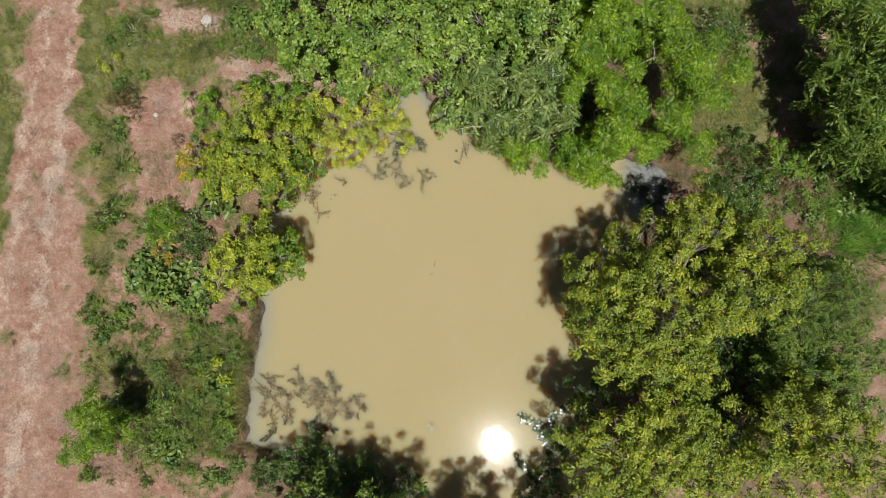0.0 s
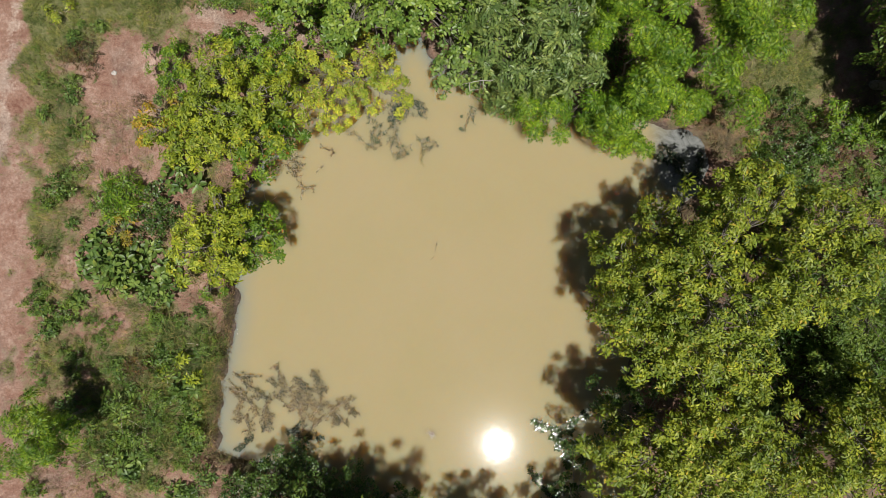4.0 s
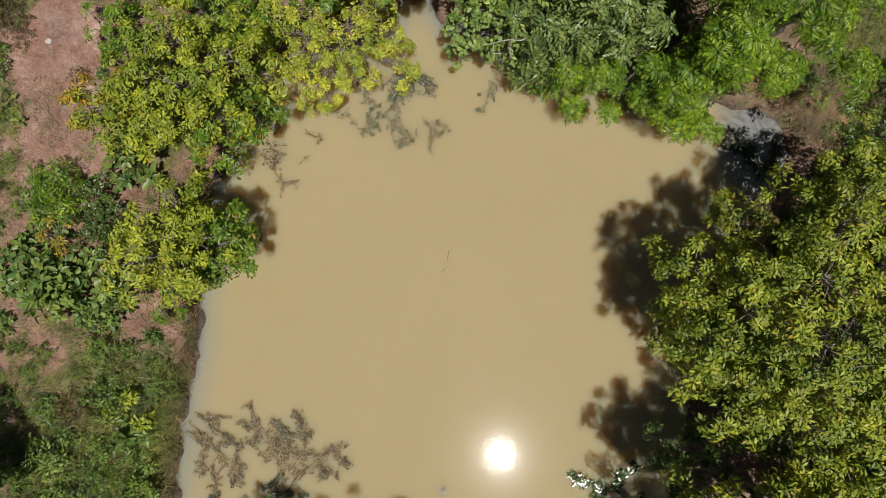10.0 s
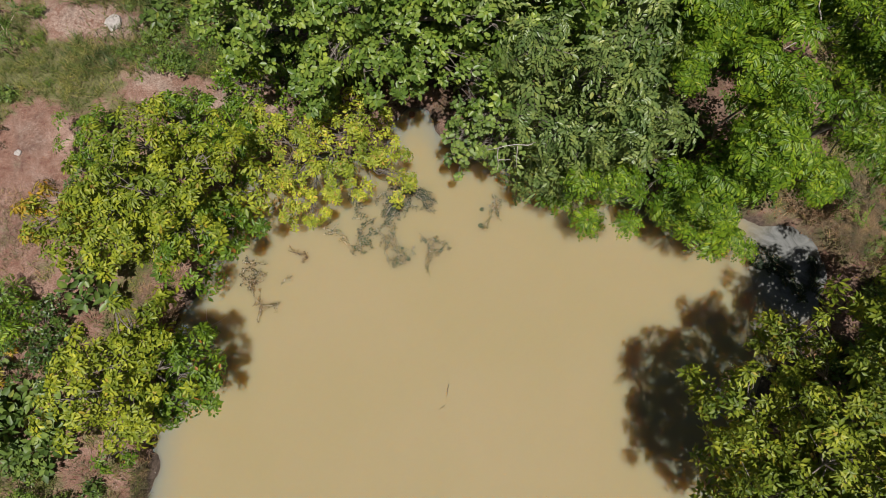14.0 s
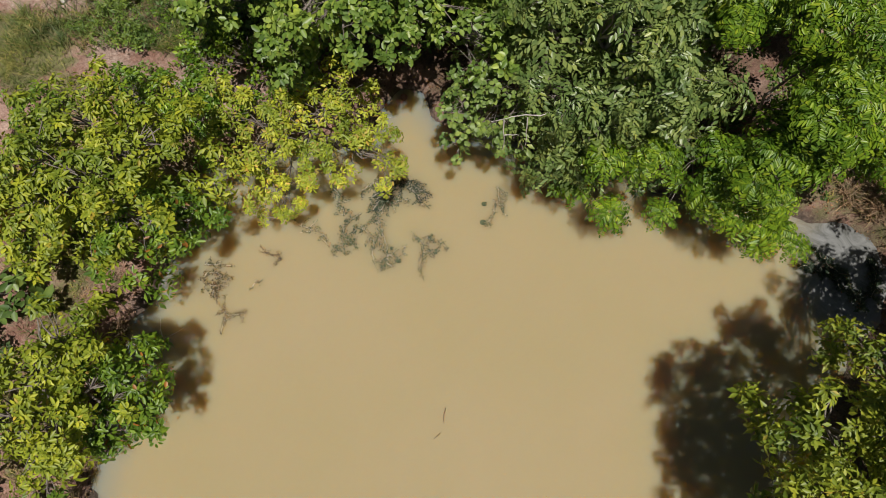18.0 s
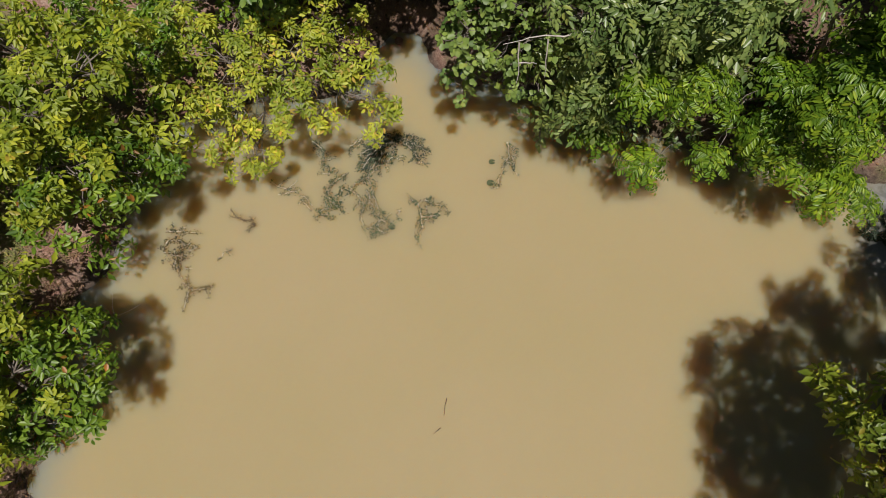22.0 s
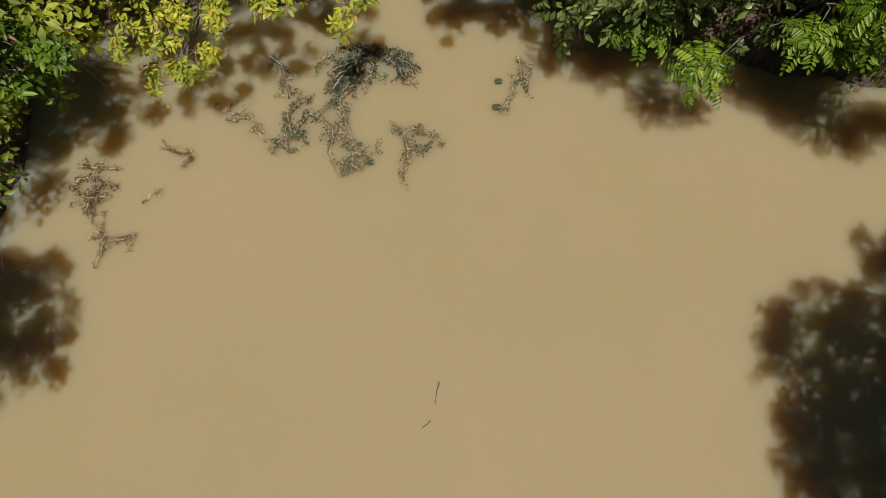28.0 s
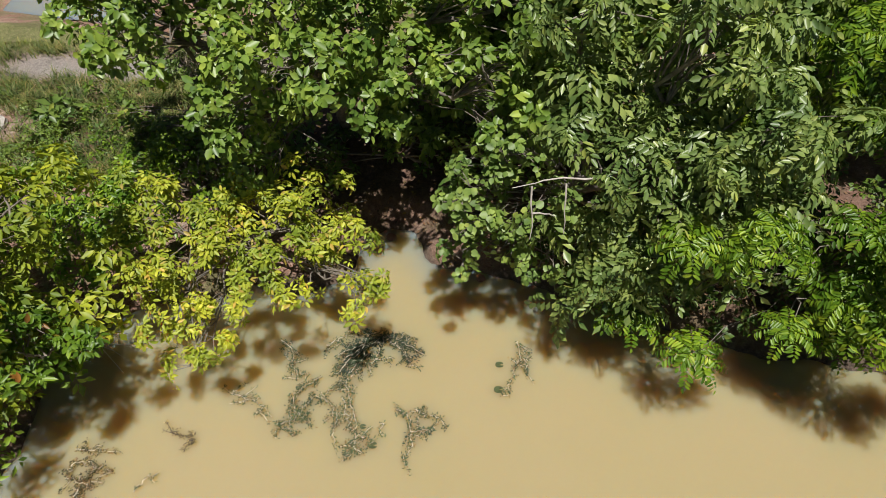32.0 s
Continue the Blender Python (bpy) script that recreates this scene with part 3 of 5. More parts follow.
def crown_mesh(name, lobes, habit, mat, rng, size=1.0, thin=1.0, simple=False):
    leaf, per_shoot, count, reach, spacing, step, rise, droop, loose = HABITS[habit]
    even = habit == "rosette"
    at, out = rosettes_on(lobes, rng) if even else shoots_on(lobes, count, reach * size, spacing * size / math.sqrt(thin), step * size, rng)
    out = unit(out + (0, 0, 0.3))
    n = len(at)
    ref = unit(np.cross(out, unit(rng.normal(size=(n, 3)))))
    other = np.cross(out, ref)
    shake = 0.1 if even else 0.35
    az = (np.arange(per_shoot) / per_shoot * 2 * np.pi)[None, :] + rng.uniform(-shake, shake, (n, per_shoot))
    flat = ref[:, None] * np.cos(az)[..., None] + other[:, None] * np.sin(az)[..., None]
    lift = rng.uniform(0.2, 1.0, (n, per_shoot, 1)) * rise * 2
    fwd = unit(flat + out[:, None] * lift).reshape(-1, 3)
    up = unit(np.repeat(out, per_shoot, 0) * 0.8 + np.array([0, 0, 0.5]) + rng.normal(scale=0.06 if even else 0.18, size=(n * per_shoot, 3)))
    up = unit(up - fwd * (up * fwd).sum(-1, keepdims=True))
    left = np.cross(up, fwd)
    scale = (np.repeat(rng.uniform(0.8, 1.2, n), per_shoot) * rng.uniform(0.94, 1.06, n * per_shoot) if even else rng.uniform(0.75, 1.2, n * per_shoot)) * size
    origin = np.repeat(at, per_shoot, 0)
    m = len(leaf)
    s = scale[:, None, None]
    base = origin[:, None] + s * (leaf[:, 0, None] * fwd[:, None] + leaf[:, 1, None] * left[:, None] + leaf[:, 2, None] * up[:, None])
    way = leaf[:, 3, None] * fwd[:, None] + leaf[:, 4, None] * left[:, None] + leaf[:, 5, None] * up[:, None]
    way = unit(way + rng.normal(scale=0.15 if even else 0.13, size=way.shape) - (0, 0, 0.08))
    face = leaf[:, 8, None] * fwd[:, None] + leaf[:, 9, None] * left[:, None] + leaf[:, 10, None] * up[:, None] if leaf.shape[1] > 8 else np.repeat(up[:, None], m, 1)
    normal = face + rng.normal(scale=loose, size=way.shape)
    length = (scale[:, None] * leaf[:, 6] * rng.uniform(0.8, 1.15, (len(scale), m))).ravel()
    width = (scale[:, None] * leaf[:, 7] * rng.uniform(0.85, 1.15, (len(scale), m))).ravel()
    return leaves_mesh(name, base.reshape(-1, 3), way.reshape(-1, 3), normal.reshape(-1, 3), length, width, mat, droop, simple=simple), at


def tubes_mesh(name, paths, mat, sides=6):
    """Tapering round rods along polylines of (place, radius)."""
    verts, faces, k = [], [], 0
    for pts, rad in paths:
        pts, rad = np.asarray(pts, float), np.asarray(rad, float)
        d = unit(np.gradient(pts, axis=0))
        helper = np.array([0.0, 0, 1]) if abs(d[0, 2]) < 0.9 else np.array([1.0, 0, 0])
        a = unit(np.cross(d, helper))
        b = np.cross(d, a)
        t = np.arange(sides) / sides * 2 * np.pi
        ring = pts[:, None] + rad[:, None, None] * (a[:, None] * np.cos(t)[:, None] + b[:, None] * np.sin(t)[:, None])
        n = len(pts)
        verts.append(ring.reshape(-1, 3))
        for i in range(n - 1):
            for j in range(sides):
                q = k + i * sides + j
                r = k + i * sides + (j + 1) % sides
                faces.append((q, r, r + sides, q + sides))
        k += n * sides
    return sheet(name, np.concatenate(verts), faces, mat)


def bent(a, b, rng, n=6, sway=0.12):
    a, b = np.asarray(a, float), np.asarray(b, float)
    t = np.linspace(0, 1, n)[:, None]
    p = a + (b - a) * t
    reach = np.linalg.norm(b - a)
    p[1:-1] += rng.normal(scale=sway * reach * 0.35, size=(n - 2, 3))
    p[:, 2] += np.sin(t[:, 0] * np.pi) * 0.08 * reach
    return p


def tree(label, base, crowns, seed, girth=0.11, size=1.0, name="tree", category="tree", deep=True, group="", simple=False):
    """A tree or tall bush: trunk, a limb to each lobe of its crown with twigs, and its leaves. crowns: (habit, leaf material, lobes, thinning, label)."""
    rng = np.random.default_rng(seed)
    bx, by = base
    bz = float(ground_height(np.array(bx), np.array(by))) - 0.05
    top = thing(name, (bx, by, bz), label, category, group)
    lobes = [l for c in crowns for l in c[2]]
    cx, cy, cz = (sum(l[i] for l in lobes) / len(lobes) for i in range(3))
    fork = np.array([bx + (cx - bx) * 0.35, by + (cy - by) * 0.35, bz + (cz - bz) * 0.45])
    stem = bent((bx, by, bz), fork, rng, 6, 0.1)
    trunk = part("trunk", tubes_mesh("trunk", [(stem, np.linspace(girth * 1.25, girth * 0.75, 6))], BARK, 8), top)
    for habit, mat, own, thin, what in crowns:
        under = [(x, y, z - 1.15 * r - 0.5, r * 0.95) for x, y, z, r in own if deep and z > 3.0 and r > 0.6]
        me, shoots = crown_mesh("crown", list(own), habit, mat, rng, size, thin, simple)
        part("crown", me, top, what)
        if under:
            part("crown", crown_mesh("crown", under, habit, mat, rng, size * 1.4, thin * 1.3, True)[0], top, "shaded inner leaves")
        for x, y, z, r in own:
            heart = np.array([x, y, z - r * 0.55])
            limb = bent(fork, heart, rng, 6)
            rods = [(limb, np.linspace(girth * 0.6, girth * 0.2, 6) * min(1.0, max(0.12, (r - 0.3) / 0.5)))]
            near = shoots[np.linalg.norm(shoots - (x, y, z - r * 0.4), axis=1) < r * 1.05]
            for p in near[rng.permutation(len(near))[:16]]:
                rods.append((bent(limb[rng.integers(3, 6)], p, rng, 4, 0.1), np.linspace(min(girth * 0.2, 0.02 if r > 0.6 else 0.009), 0.005, 4)))
            part("limb", tubes_mesh("limb", rods, BARK, 5), trunk)
    return top

# ---- trees and tall shrubs: lobes are (x, y, height, radius) ----
tree("yellow-green tree with orange-tinged leaf sprays leaning over the pond bank", (-8.9, 4.9), [
    ("star", LEAF_YELLOW, [(-7.51, 3.75, 4.37, 1.24), (-8.97, 3.17, 3.77, 1.16), (-6.55, 2.90, 3.30, 0.45), (-6.16, 4.43, 4.38, 0.90), (-7.93, 5.25, 3.81, 0.92), (-8.48, 4.24, 4.19, 0.91), (-10.44, 3.52, 2.99, 0.62)], 1, ""),
    ("star", LEAF_DEEP, [(-6.64, 2.94, 3.34, 0.89), (-7.65, 2.76, 2.95, 0.67), (-5.95, 3.31, 2.74, 0.67), (-6.41, 2.93, 2.34, 0.44)], 1, "green lower leaves"),
    ("star", LEAF_ORANGE, [(-10.48, 3.60, 3.20, 0.85), (-11.20, 3.10, 2.59, 0.48)], 0.45, "orange turned leaves"),
], seed=1, girth=0.11, size=1, name="tree", category="tree")
tree("bushy green tree beside the red footpath", (-7.3, 7), [
    ("star", LEAF_BRIGHT, [(-7.14, 6.41, 2.43, 1.02), (-8.08, 6.86, 1.90, 0.64), (-5.98, 5.73, 2.71, 0.72)], 1, ""),
], seed=2, girth=0.07, size=0.9, name="tree", category="tree", deep=False)
tree("low yellow-green tree hanging out over the water at the inlet", (-4.4, 6.9), [
    ("star", LEAF_LIME, [(-4.63, 5.71, 2.79, 0.96), (-3.45, 5.24, 2.67, 1.01), (-2.27, 4.93, 2.45, 0.73), (-1.50, 4.55, 2.23, 0.42), (-4.02, 4.15, 1.90, 0.59), (-4.31, 3.71, 1.60, 0.30), (-4.99, 6.19, 2.81, 0.84), (-2.98, 6.00, 2.58, 0.85), (-4.47, 4.83, 2.37, 0.85)], 1, ""),
], seed=3, girth=0.08, size=0.82, name="tree", category="tree", deep=False)
tree("green roadside shrub on red soil", (-10.2, 6), [
    ("star", LEAF_BRIGHT, [(-10.45, 6.30, 1.90, 0.75), (-10.30, 5.60, 1.60, 0.60), (-10.75, 5.85, 1.40, 0.45)], 1.6, ""),
], seed=4, girth=0.05, size=0.9, name="shrub", category="shrub", simple=True)
tree("yellow-green tree at the western water edge", (-9.2, -0.4), [
    ("star", LEAF_YELLOW, [(-8.09, -0.08, 3.88, 1.03), (-8.86, -1.00, 3.66, 0.92), (-7.82, -1.24, 3.25, 0.82), (-7.93, 0.62, 3.69, 0.69)], 1, ""),
    ("star", LEAF_DEEP, [(-6.51, -0.41, 2.85, 0.71), (-6.32, -0.82, 2.44, 0.44), (-6.83, -1.63, 2.03, 0.34), (-6.88, -0.06, 3.07, 0.66), (-7.10, -1.13, 2.44, 0.58), (-8.87, -2.28, 1.40, 0.50)], 1.3, "green leaves"),
], seed=5, girth=0.1, size=1, name="tree", category="tree")
tree("slender young tree with feathery leaves on bare soil", (-13.9, -7.1), [
    ("rosette", LEAF_BRIGHT, [(-14.08, -6.33, 4.58, 0.53), (-13.52, -7.34, 4.95, 0.66), (-14.75, -8.11, 4.54, 0.58), (-14.40, -6.72, 4.77, 0.49), (-13.46, -7.86, 4.23, 0.45), (-14.19, -7.78, 4.54, 0.44)], 1, ""),
], seed=6, girth=0.06, size=0.8, name="tree", category="tree", simple=True)
tree("large olive-green tree leaning over the eastern bank", (9.3, -1.8), [
    ("star", LEAF_OLIVE, [(5.73, -1.03, 5.32, 0.73), (6.47, -2.19, 6.69, 1.18), (7.19, 0.22, 4.74, 0.66), (7.94, -1.37, 7.19, 1.23), (9.64, 0.91, 5.94, 0.88), (8.92, 0.05, 6.42, 0.78), (7.67, -3.33, 7.35, 1.30), (6.53, -3.85, 6.44, 1.07), (9.05, -2.74, 7.35, 1.14), (9.05, -4.60, 6.80, 0.97), (7.69, -4.73, 6.61, 0.81), (5.69, -2.89, 5.68, 0.81), (10.19, 1.34, 5.34, 0.78), (10.48, 0.66, 5.92, 0.67)], 1.25, ""),
], seed=7, girth=0.17, size=1, name="tree", category="tree", simple=True)
tree("olive-green tree behind the eastern bank", (12.2, -1.2), [
    ("star", LEAF_OLIVE, [(12.06, 0.25, 6.50, 0.86), (13.20, -0.15, 6.27, 0.66), (11.15, -0.97, 6.67, 0.98), (11.96, -1.99, 6.64, 0.93), (10.66, -2.18, 6.85, 0.85), (12.78, -1.39, 6.25, 0.66)], 1.25, ""),
], seed=8, girth=0.13, size=1, name="tree", category="tree", simple=True)
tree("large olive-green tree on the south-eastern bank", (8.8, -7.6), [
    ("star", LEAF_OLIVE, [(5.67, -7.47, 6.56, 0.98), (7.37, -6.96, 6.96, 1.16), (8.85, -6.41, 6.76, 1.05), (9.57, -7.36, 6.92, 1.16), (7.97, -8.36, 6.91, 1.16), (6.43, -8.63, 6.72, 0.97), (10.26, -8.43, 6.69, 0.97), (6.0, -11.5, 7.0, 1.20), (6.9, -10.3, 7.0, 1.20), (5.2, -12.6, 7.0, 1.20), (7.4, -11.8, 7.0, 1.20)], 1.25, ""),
    # Lower leaves of the same tree, coloured darker to paint in crown shade.
    ("star", LEAF_DARK_AND_SHADE, [(5.91, -6.97, 3.57, 0.87), (5.56, -5.94, 3.00, 0.61), (6.82, -6.05, 3.58, 0.92), (5.13, -7.86, 2.75, 0.57)], 0.55, "sparse lower leaves, shade put into their dark colour"),
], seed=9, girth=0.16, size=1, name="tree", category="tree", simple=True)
tree("olive-green tree with scattered rusty leaves", (13.9, -7.4), [
    ("star", LEAF_OLIVE, [(12.73, -6.74, 6.21, 0.99), (13.99, -6.26, 6.51, 0.98), (15.21, -7.27, 6.47, 1.06), (13.38, -8.09, 6.47, 1.18), (12.32, -8.38, 6.17, 0.86), (15.82, -8.80, 6.13, 0.99)], 1.25, ""),
], seed=10, girth=0.14, size=1, name="tree", category="tree", simple=True)
tree("dense dark green small-leaved tree among taller trees", (15.4, -2.6), [
    ("fine", LEAF_HERB, [(14.91, -1.89, 4.31, 0.94), (16.16, -1.87, 4.80, 1.05), (16.02, -3.23, 4.27, 1.07), (14.51, -3.51, 3.77, 0.96)], 1.8, ""),
], seed=11, girth=0.1, size=1, name="tree", category="tree", simple=True)
tree("dark green bushy tree with hanging sprays", (15.4, -5), [
    ("star", LEAF_HERB, [(14.97, -4.87, 3.73, 1.05), (16.69, -4.57, 4.23, 1.03), (13.62, -4.95, 3.24, 0.84), (16.56, -6.01, 3.69, 0.96), (14.78, -6.12, 3.20, 0.74)], 1.5, ""),
], seed=12, girth=0.1, size=1, name="tree", category="tree", simple=True)
tree("tall dark green tree at the edge of the clearing", (16.6, 5.6), [
    ("feather", LEAF_HERB, [(15.20, 9.40, 6.5, 1.00), (16.60, 9.60, 6.5, 1.20), (16.30, 7.60, 6.8, 1.00), (15.99, 8.08, 7.07, 0.93), (16.59, 6.27, 7.02, 0.93), (16.30, 4.98, 6.48, 0.95), (16.30, 4.16, 5.46, 0.82), (17.26, 3.63, 5.94, 0.88), (15.88, 5.45, 5.50, 0.56), (19.41, 5.87, 6.98, 2.01), (19.60, 2.72, 6.40, 1.65), (15.34, 7.38, 5.55, 0.64), (15.66, 6.30, 5.52, 0.77)], 1.5, ""),
], seed=13, girth=0.16, size=1, name="tree", category="tree", simple=True)
tree("leafy green bush on dry red soil", (14.9, 3.8), [
    ("star", LEAF_BRIGHT, [(14.71, 3.83, 2.26, 0.82), (15.67, 3.74, 2.05, 0.68)], 1, ""),
], seed=14, girth=0.05, size=0.9, name="bush", category="bush", simple=True)
tree("dark green bush at the edge of the grassy clearing", (13.6, 10), [
    ("oval", LEAF_DARK_AND_SHADE, [(12.12, 9.50, 2.53, 0.87), (11.73, 8.91, 2.12, 0.59)], 1, ""),
], seed=15, girth=0.05, size=0.9, name="bush", category="bush", simple=True)
tree("dark green bush in tree shade", (13.1, 4.4), [
    ("oval", LEAF_DARK_AND_SHADE, [(13.00, 4.53, 1.80, 0.69)], 0.8, ""),
], seed=16, girth=0.05, size=0.8, name="bush", category="bush", simple=True)
tree("dark green bush beside the pond corner", (13.2, 3), [
    ("oval", LEAF_DARK_AND_SHADE, [(13.00, 2.65, 1.70, 0.85), (14.20, 3.00, 1.60, 0.75), (12.20, 2.60, 1.50, 0.50)], 1, ""),
], seed=17, girth=0.05, size=0.8, name="bush", category="bush", simple=True)
tree("broad-leaved green tree above the footpath", (-4.6, 11), [
    ("broad", LEAF_BROAD, [(-6.25, 8.16, 6.57, 0.70), (-4.99, 7.91, 6.66, 0.91), (-5.41, 8.53, 5.27, 0.57), (-6.39, 8.64, 5.29, 0.53), (-4.20, 8.64, 5.27, 0.57), (-5.40, 9.97, 6.71, 1.28), (-3.57, 8.00, 3.84, 0.70), (-3.88, 7.83, 2.74, 0.55), (-3.99, 7.96, 1.50, 0.40), (-4.90, 7.00, 5.10, 0.50), (-5.30, 7.60, 5.20, 0.70), (-4.70, 7.70, 5.00, 0.70), (-5.90, 7.90, 5.20, 0.60)], 1, ""),
], seed=18, girth=0.13, size=1, name="tree", category="tree", deep=False)
tree("broad-leaved green tree over the pond inlet", (-2.6, 10.2), [
    ("broad", LEAF_BROAD, [(-3.90, 8.67, 5.76, 1.03), (-2.83, 8.03, 5.74, 1.03), (-3.11, 6.78, 5.21, 0.61), (-1.79, 7.22, 5.21, 0.88), (-1.92, 8.47, 6.24, 1.01), (-0.87, 7.84, 6.21, 1.01), (-0.93, 7.06, 4.99, 0.57), (-2.76, 10.36, 6.30, 1.47), (-2.26, 7.39, 4.41, 0.60), (-0.86, 7.19, 4.20, 0.55), (-2.57, 9.50, 3.87, 1.00), (-3.77, 9.71, 3.69, 0.90), (-1.37, 8.92, 3.24, 0.70), (-3.50, 6.60, 4.60, 0.60), (-3.75, 6.35, 4.00, 0.45), (-3.30, 6.90, 5.00, 0.60), (-2.30, 6.35, 5.25, 0.55), (-2.75, 6.65, 5.15, 0.55), (-1.50, 6.60, 4.40, 0.42), (-3.75, 6.90, 3.20, 0.45), (-3.90, 7.20, 2.30, 0.40), (0.30, 6.25, 5.20, 0.62), (0.75, 7.15, 6.00, 0.80), (0.55, 6.00, 4.40, 0.40)], 1, ""),
], seed=19, girth=0.14, size=1, name="tree", category="tree", deep=False)
tree("grey-green tree with drooping compound leaves on the northern bank", (2.2, 7.6), [
    ("feather", LEAF_GREY, [(1.74, 6.52, 6.30, 0.92), (2.91, 5.74, 6.12, 0.98), (2.19, 5.17, 4.51, 0.76), (2.75, 4.90, 4.15, 0.76), (3.87, 5.09, 5.30, 0.91), (3.93, 6.73, 6.34, 0.88), (3.38, 4.35, 2.88, 0.57), (2.33, 5.12, 3.11, 0.70), (3.34, 5.19, 4.30, 0.80), (5.04, 5.89, 4.51, 0.70)], 1, ""),
    ("round", LEAF_PALE, [(0.05, 5.80, 3.35, 0.56), (0.59, 5.39, 2.53, 0.44), (0.24, 6.80, 4.08, 0.55), (0.23, 6.72, 3.37, 0.45), (1.23, 6.61, 3.66, 0.40), (0.02, 5.64, 2.45, 0.40), (1.32, 5.44, 2.33, 0.45), (1.82, 5.33, 2.72, 0.50), (1.12, 5.56, 1.60, 0.30), (0.04, 5.40, 3.84, 0.36), (0.16, 5.22, 3.23, 0.40), (-0.09, 5.41, 3.44, 0.34), (0.54, 5.70, 4.14, 0.34), (-0.02, 5.35, 2.90, 0.42), (-0.05, 5.10, 2.50, 0.34), (0.75, 5.55, 4.40, 0.42), (1.05, 5.35, 3.60, 0.42)], 1, "sparse rounded leaves"),
], seed=20, girth=0.15, size=1, name="tree", category="tree")
tree("broad-leaved green tree in the northern thicket", (1.6, 9.6), [
    ("broad", LEAF_BROAD, [(-0.03, 8.47, 6.22, 1.01), (1.42, 8.32, 6.60, 0.99), (2.87, 7.90, 6.58, 0.99), (4.09, 8.28, 6.68, 0.99), (1.62, 10.13, 6.75, 1.54), (0.34, 9.09, 4.43, 1.00), (2.04, 8.89, 4.41, 1.00), (3.44, 8.48, 4.59, 0.90), (1.23, 10.31, 3.46, 1.10), (-0.57, 10.11, 3.47, 1.00), (2.83, 10.31, 3.64, 1.00)], 1, ""),
], seed=21, girth=0.14, size=1, name="tree", category="tree")
tree("bright green tree with long feathered leaves over the water", (6.9, 6), [
    ("rosette", LEAF_BRIGHT, [(5.29, 3.84, 3.45, 0.45), (6.00, 3.71, 4.44, 0.78), (6.90, 3.15, 2.02, 0.48), (7.62, 3.03, 1.40, 0.30), (6.75, 4.31, 5.85, 0.73), (7.03, 5.25, 6.37, 0.63), (6.22, 5.90, 6.30, 0.55), (8.12, 3.75, 4.82, 0.46), (8.60, 4.15, 4.10, 0.44), (7.20, 4.40, 4.10, 0.44), (2.62, 4.35, 1.80, 0.30), (2.79, 4.10, 3.88, 0.30), (3.42, 3.70, 1.80, 0.30), (4.03, 3.17, 3.14, 0.42), (3.84, 3.94, 4.17, 0.46), (5.52, 3.90, 1.80, 0.26), (5.04, 4.20, 3.96, 0.40), (5.83, 4.52, 3.06, 0.40)], 1, ""),
], seed=22, girth=0.14, size=1, name="tree", category="tree")
tree("bright green tree with long feathered leaves by the grassy clearing", (9.8, 6.3), [
    ("rosette", LEAF_BRIGHT, [(10.45, 4.15, 4.10, 0.52), (8.95, 4.25, 3.40, 0.46), (9.60, 4.70, 4.00, 0.45), (9.01, 5.04, 5.45, 0.57), (9.52, 6.70, 6.39, 0.71), (9.93, 5.79, 5.86, 0.56), (8.86, 7.69, 6.52, 0.63), (11.47, 6.82, 5.27, 0.49), (10.51, 7.84, 5.50, 0.36), (11.20, 5.75, 4.34, 0.38)], 1, ""),
], seed=23, girth=0.13, size=1, name="tree", category="tree", simple=True)
tree("bright green feathery tree in the northern thicket", (6.6, 8.6), [
    ("rosette", LEAF_BRIGHT, [(7.06, 6.52, 6.30, 0.42), (5.58, 7.12, 6.43, 0.63), (5.97, 8.11, 6.56, 0.63), (7.00, 8.31, 6.55, 0.63), (8.17, 8.45, 6.74, 0.62), (5.02, 5.95, 6.11, 0.43), (6.35, 9.92, 6.70, 1.20), (5.64, 8.48, 4.57, 0.80), (7.24, 8.79, 4.36, 0.80), (6.03, 10.11, 3.60, 1.00), (4.64, 7.29, 4.35, 0.70), (8.63, 9.50, 3.76, 0.80)], 1, ""),
], seed=24, girth=0.13, size=1, name="tree", category="tree")
tree("grey-green thicket on the southern shore, shade darkening its leaf colour", (-5.2, -10.6), [
    # Grey-green leaves coloured dark, so that part of the shade is painted.
    ("oval", LEAF_DARK_AND_SHADE, [(-6.62, -9.53, 1.40, 0.95), (-5.11, -10.29, 1.40, 1.20), (-3.64, -10.23, 1.20, 0.96), (-5.73, -9.08, 0.80, 0.61), (-7.90, -10.07, 1.30, 0.75), (-1.50, -10.42, 1.00, 0.56), (-2.63, -11.12, 1.20, 1.01)], 1.2, ""),
], seed=25, girth=0.05, size=0.8, name="bush", category="bush", simple=True)
tree("light green shrub with feathered leaves on red soil", (-12.5, 1.3), [
    ("frond", LEAF_BRIGHT, [(-12.40, 1.22, 1.60, 0.85)], 1.6, ""),
], seed=26, girth=0.04, size=0.8, name="shrub", category="shrub", simple=True)
tree("small shrub with orange turned leaves", (-12.3, -0.1), [
    ("star", LEAF_ORANGE, [(-12.33, -0.15, 1.50, 0.50)], 1, ""),
], seed=27, girth=0.03, size=0.8, name="shrub", category="shrub", simple=True)
tree("dark green shrub with rounded leaves", (-13, -1.2), [
    ("large", LEAF_SAGE, [(-13.32, -0.77, 1.50, 0.85), (-12.46, -1.64, 1.50, 0.95), (-13.85, -1.65, 1.20, 0.61)], 1.2, ""),
], seed=28, girth=0.04, size=0.9, name="shrub", category="shrub")
